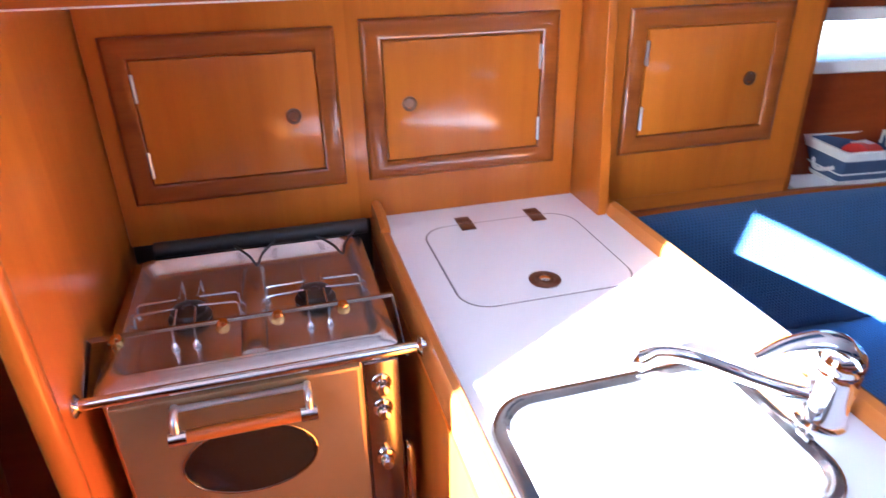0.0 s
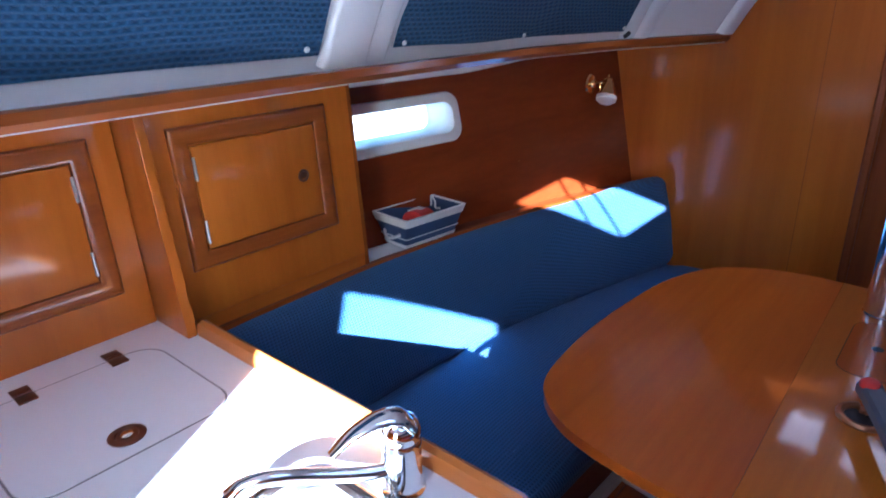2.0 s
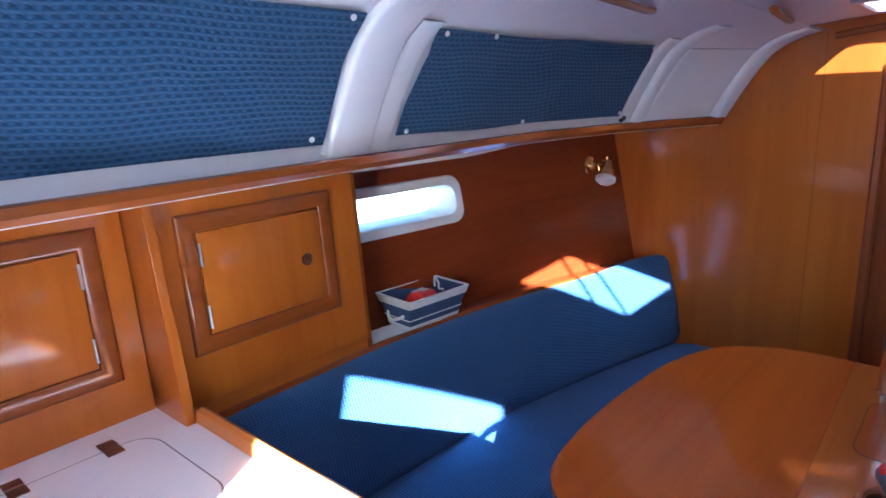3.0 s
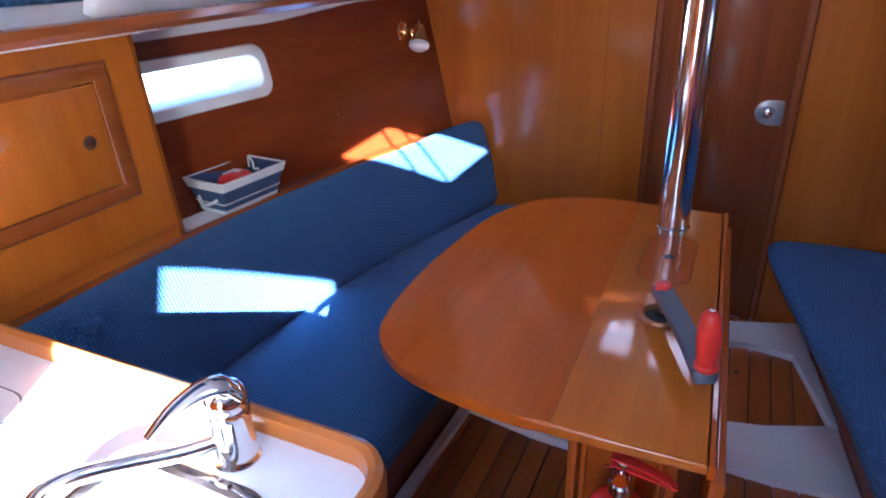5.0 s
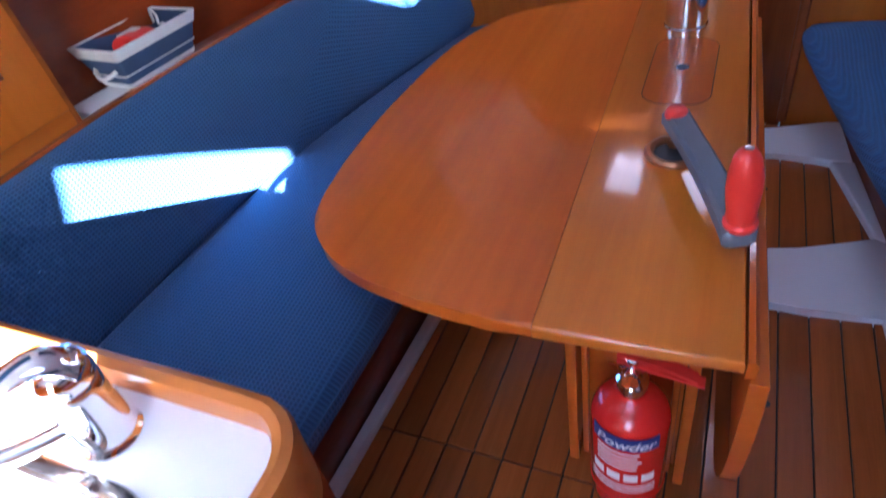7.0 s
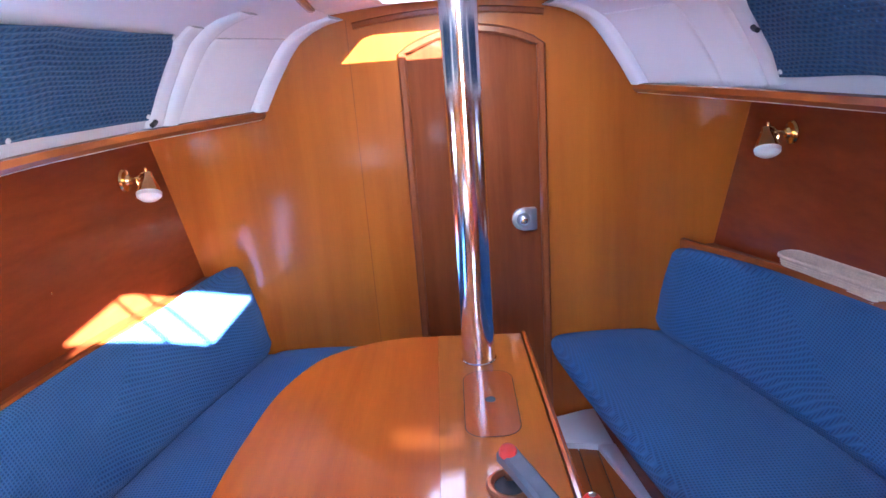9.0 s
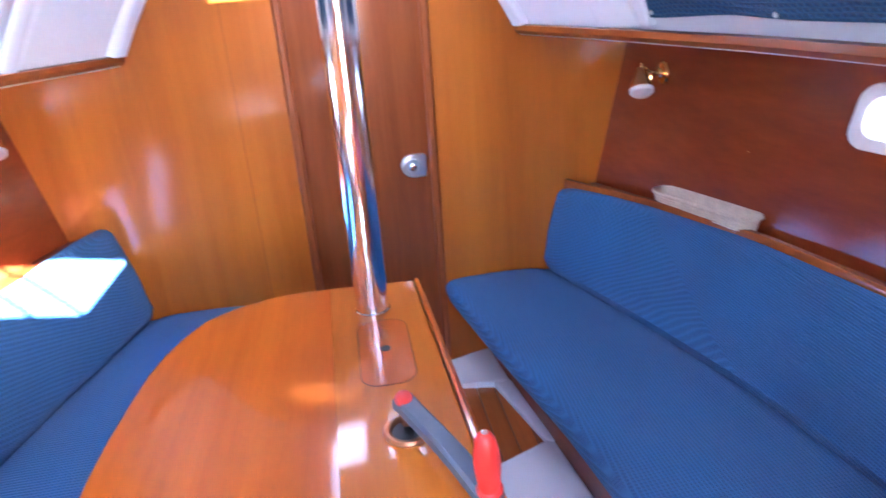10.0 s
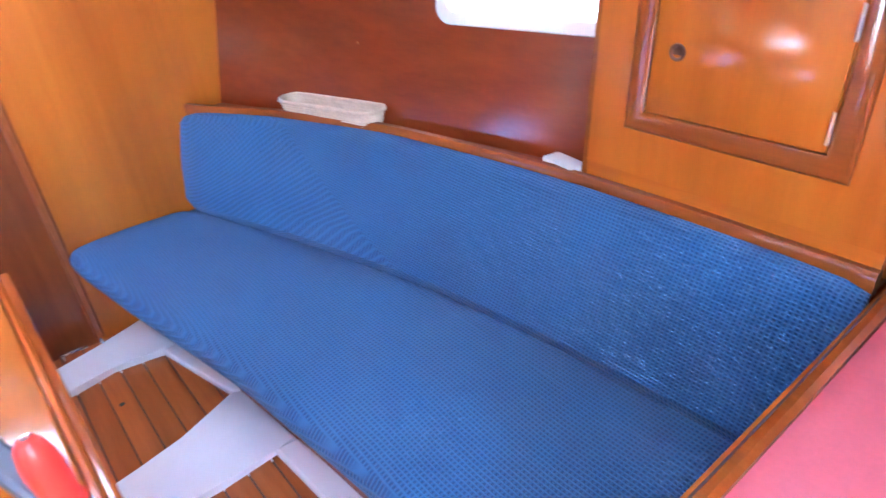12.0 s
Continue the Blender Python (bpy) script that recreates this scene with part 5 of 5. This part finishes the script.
LZ = LEDGE - 0.004
BX, BY, BA = -1.383, 1.775, -6.0
under_box = part("white_box", slab(turned_rect(BX + 0.002, BY - 0.095, 0.112, 0.32, BA - 2), LZ, LZ + 0.032, 0.006, 2), white_plastic)
tagged(under_box, "flat white box lying on the ledge under a basket", "box")
B0 = LZ + 0.0325
bas, shr = open_tray("storage_basket", turned_rect(BX, BY, 0.118, 0.235, BA), turned_rect(BX, BY, 0.19, 0.285, BA), B0, B0 + 0.110, 0.006, box_blue, "navy cloth storage basket with white bands and rope handles", "basket")
for za, zb, k in ((0.084, 0.114, 1.0), (0.0, 0.012, 0.0), (0.034, 0.038, 0.35)):
    o, i = [], []
    w0, d0 = 0.118 + 0.072 * (za / 0.110), 0.235 + 0.05 * (za / 0.110)
    w1, d1 = 0.118 + 0.072 * (zb / 0.110), 0.235 + 0.05 * (zb / 0.110)
    secs = [[(*p, B0 + z) for p in turned_rect(BX, BY, w + g, d + g, BA)] for w, d, z, g in ((w0, d0, za, 0.0), (w0, d0, za, 0.005), (w1, d1, zb, 0.006), (w1, d1, zb, -0.016), (w1, d1, zb - 0.004, -0.016))]
    part("white_band", loft(secs, True, False), rope_white, bas, "white cloth band")
part("lining", slab(turned_rect(BX, BY, 0.110, 0.225, BA), B0 + 0.007, B0 + 0.010), box_inner, bas)
a = radians(BA)
for s in (-1, 1):
    px, py = BX - s * -math.sin(a) * 0.135 * 1, BY + s * math.cos(a) * 0.135
    ux, uy = math.cos(a), math.sin(a)
    nx, ny = -math.sin(a) * s, math.cos(a) * s
    pts = [(BX + nx * 0.128 + ux * t * 0.045 + nx * 0.022 * (1 - t * t), BY + ny * 0.128 + uy * t * 0.045 + ny * 0.022 * (1 - t * t), B0 + 0.052 - 0.016 * (1 - t * t)) for t in steps(-1, 1, 10)]
    part("rope_handle", tube(pts, 0.006, 8), rope_white, bas, "white rope handle")
can = part("red_pouch", lathe([(0.03, -0.066), (0.039, -0.06), (0.041, 0.0), (0.039, 0.06), (0.03, 0.066)], pose(BX + 0.008, BY - 0.012, B0 + 0.080) @ pose(0, 0, 0, 80, 0, 20) @ Matrix.Diagonal((1, 0.75, 1, 1)), 18), red_plastic)
tagged(can, "red pouch with white print lying in the basket", "pouch")
for k in range(3):
    part("print_bar", box(BX - 0.012 + 0.012 * k, BX - 0.005 + 0.012 * k, BY - 0.05, BY + 0.012, B0 + 0.1090, B0 + 0.1125, 0.0005), white_plastic, can)
cord = part("charging_cord", tube(smooth_line([(BX - 0.05, BY + 0.12, B0 + 0.08), (BX - 0.055, BY + 0.128, B0 + 0.115), (BX - 0.03, BY + 0.12, B0 + 0.10), (BX - 0.01, BY + 0.10, B0 + 0.085), (BX + 0.02, BY + 0.09, B0 + 0.09)], 6), 0.004, 8), rope_white)
tagged(cord, "thin white cord hanging over the basket edge", "cord")


def along_ledge(y, off):
    return hull_x(y, 0.86, 1) - off


ya, yb = 2.30, 2.66
slant = math.degrees(math.atan2(along_ledge(yb, 0) - along_ledge(ya, 0), yb - ya))
tx, ty = along_ledge(2.48, 0.052), 2.48


def pill(w, d, deg):
    return turned_rect(tx, ty, w, d, -deg, min(w, d) / 2 - 0.001)


tray, _ = open_tray("wicker_tray", pill(0.064, 0.40, slant), pill(0.098, 0.45, slant), LZ, LZ + 0.064, 0.006, wicker, "pale woven oval tray on the ledge", "tray")
for k in range(7):
    z = LZ + 0.005 + 0.0093 * k
    g = 0.064 + 0.034 * (z - LZ) / 0.064
    part("woven_strand", tube([(x, y, z) for x, y in turned_rect(tx, ty, g + 0.002, g + 0.344, -slant, g / 2)], 0.0042, 6, True), wicker, tray)
part("woven_rim", tube([(x, y, LZ + 0.066) for x, y in turned_rect(tx, ty, 0.100, 0.452, -slant, 0.0495)], 0.0065, 8, True), wicker, tray, "rolled rim")
sb = part("white_box", slab(turned_rect(1.432, 1.60, 0.062, 0.12, -8, 0.012), LZ, LZ + 0.036, 0.006, 2), white_plastic)
tagged(sb, "small white plastic box on the ledge beside the cupboard", "box")
for side, spots in ((-1, ((2.40, 0.99), (3.0, 0.86))), (1, ((2.42, 1.05), (1.72, 1.33)))):
    for y, z in spots:
        x = hull_x(y, z, side)
        tagged(part("screw_cap", lathe([(0.005, 0.0), (0.0052, 0.002), (0.003, 0.0035), (0.001, 0.0036)], Matrix.Translation((x, y, z)) @ pose(0, 0, 0, 0, -90 * side, 0), 10), brass), "tiny screw cap on the hull lining", "screw", "lining screws")

# ---- chart table ----
nav = thing("chart_table", "wood-edged chart table with a pink vinyl top", "table", (1.1, 0.4, 0))
part("top", slab([(0.66, -0.3), (1.6, -0.3), (1.6, 0.792), (0.80, 0.792), (0.72, 0.76)], 0.755, 0.788, 0.004, 2), pink_vinyl, nav, "pink vinyl covering")
part("fiddle", sweep([(0.74, 0.806, 0.785), (1.0, 0.806, 0.785), (1.3, 0.808, 0.785), (1.5, 0.81, 0.785)], [(-0.012, -0.1), (0.014, -0.1), (0.015, 0.012), (0.006, 0.022), (-0.006, 0.022), (-0.013, 0.012)]), frame_wood, nav, "varnished fiddle rail")
part("side_panel", box(0.726, 1.62, 0.818, 0.834, 0.0, 0.775, 0.003), cherry, nav)
part("front_panel", box(0.70, 0.725, -0.3, 0.834, 0.0, 0.75, 0.003), cherry, nav)
part("corner_post", tube([(1.46, 0.838, 0.80), (1.475, 0.838, 1.1), (1.50, 0.838, 1.43)], 0.017, 10), frame_wood, nav)

# ---- white moulded floor liner ----
RAISE = 0.030


def liner(name, outline, label):
    b = slab(outline, -0.006, RAISE, 0.010, 3)
    return tagged(part(name, b, gelcoat), label, "floor liner", kind="structure")


liner("floor_liner_beam", [(0.08, 2.21), (0.08, 2.03), (0.27, 2.008), (0.42, 2.0), (0.60, 2.012), (0.675, 2.0), (0.635, 2.335), (0.605, 2.352), (0.55, 2.322), (0.40, 2.262), (0.26, 2.222)], "white moulded floor beam across the sole")
liner("floor_liner_beam", [(0.06, 2.765), (0.20, 2.772), (0.33, 2.80), (0.45, 2.778), (0.50, 2.765), (0.575, 2.77), (0.55, 3.045), (0.50, 3.04), (0.33, 2.975), (0.06, 2.92)], "white moulded floor beam across the sole")
liner("floor_liner_edge", [(0.607, 2.354), (0.640, 2.335), (0.580, 2.768), (0.505, 2.763)], "white moulded strip beside the settee base")
liner("floor_liner_edge", [(0.66, 1.3), (0.602, 2.010), (0.678, 1.998), (0.73, 1.6), (0.775, 0.9), (0.715, 0.9)], "white moulded strip beside the settee base")
liner("floor_liner_edge", [(-0.685, 0.87), (-0.645, 0.87), (-0.605, 1.95), (-0.49, 2.9), (-0.53, 2.9), (-0.64, 1.95)], "white moulded strip beside the settee base")
liner("floor_liner_beam", [(-0.615, 1.955), (-0.33, 1.91), (-0.10, 1.90), (-0.10, 2.08), (-0.60, 2.08)], "white moulded floor beam across the sole")
tagged(part("sole_hole", lathe([(0.012, -0.002), (0.012, 0.0012), (0.003, 0.0012)], pose(0.321, 1.668, 0.0), 16), black), "small finger hole in the sole", "hole", kind="structure")
tagged(part("sole_hole", lathe([(0.010, -0.002), (0.010, 0.0012), (0.003, 0.0012)], pose(0.30, 2.60, 0.0), 16), black), "small finger hole in the sole", "hole", kind="structure")
ph = part("door_hook", tube([(0.19, 2.985, 0.045), (0.29, 2.97, 0.05)], 0.006, 8), steel)
tagged(ph, "short steel rod at the foot of the bulkhead", "hook")
part("hook_foot", rod((0.20, 2.983, 0.0), (0.20, 2.983, 0.045), 0.005, seg=8), steel, ph)

# ---- outside ----
tagged(part("water", box(-300, 300, -300, 300, -0.9, -0.8), sea), "green-blue harbour water round the boat", "water", kind="structure")


def backdrop_hull(x, y0, y1, side):
    """A made-up boat, added as a bright white backdrop outside the portlights."""
    e = thing("backdrop_boat", "made-up white boat hull, a bright backdrop outside the portlights", "boat", (x, (y0 + y1) / 2, -0.8))
    secs = []
    for t in steps(0, 1, 16):
        y = y0 + (y1 - y0) * t
        w = 1.6 * math.sin(math.pi * min(1, 0.25 + 0.75 * t)) ** 0.6 + 0.02
        secs.append([(x - w, y, 0.55 + 0.3 * t), (x - w * 0.9, y, -0.4), (x - w * 0.5, y, -0.85), (x + w * 0.5, y, -0.85), (x + w * 0.9, y, -0.4), (x + w, y, 0.55 + 0.3 * t)])
    part("hull", loft(secs), hull_paint, e)
    secs = []
    for t in steps(0.2, 0.75, 8):
        y = y0 + (y1 - y0) * t
        w = 1.1 * math.sin(math.pi * (0.2 + 0.6 * t))
        secs.append([(x - w, y, 0.6), (x - w * 0.75, y, 1.25), (x + w * 0.75, y, 1.25), (x + w, y, 0.6)])
    part("coachroof", loft(secs), gelcoat, e)
    return e


backdrop_hull(-6.0, -4.0, 12.0, -1)
backdrop_hull(5.6, -4.0, 11.0, 1)

# ---- planks of the sole ----
PW = 0.078
rnd = random.Random(11)
bays = []


def plank(x0, x1, y0, y1):
    b = bmesh.new()
    box(x0 + 0.0022, x1 - 0.0022, y0 + 0.001, y1 - 0.001, -0.012, 0.0, 0.0012, 1, bm=b)
    part("plank", b, plank_wood, floor)


for i in range(-9, 10):
    x0 = 0.036 + PW * i
    x1 = x0 + PW
    if x0 > 0.72 or x1 < -0.68:
        continue
    plank(x0, x1, AFT + 0.01, 1.327)
    plank(x0, x1, 1.330, 2.10)
    plank(x0, x1, 2.10, BULK - 0.002)
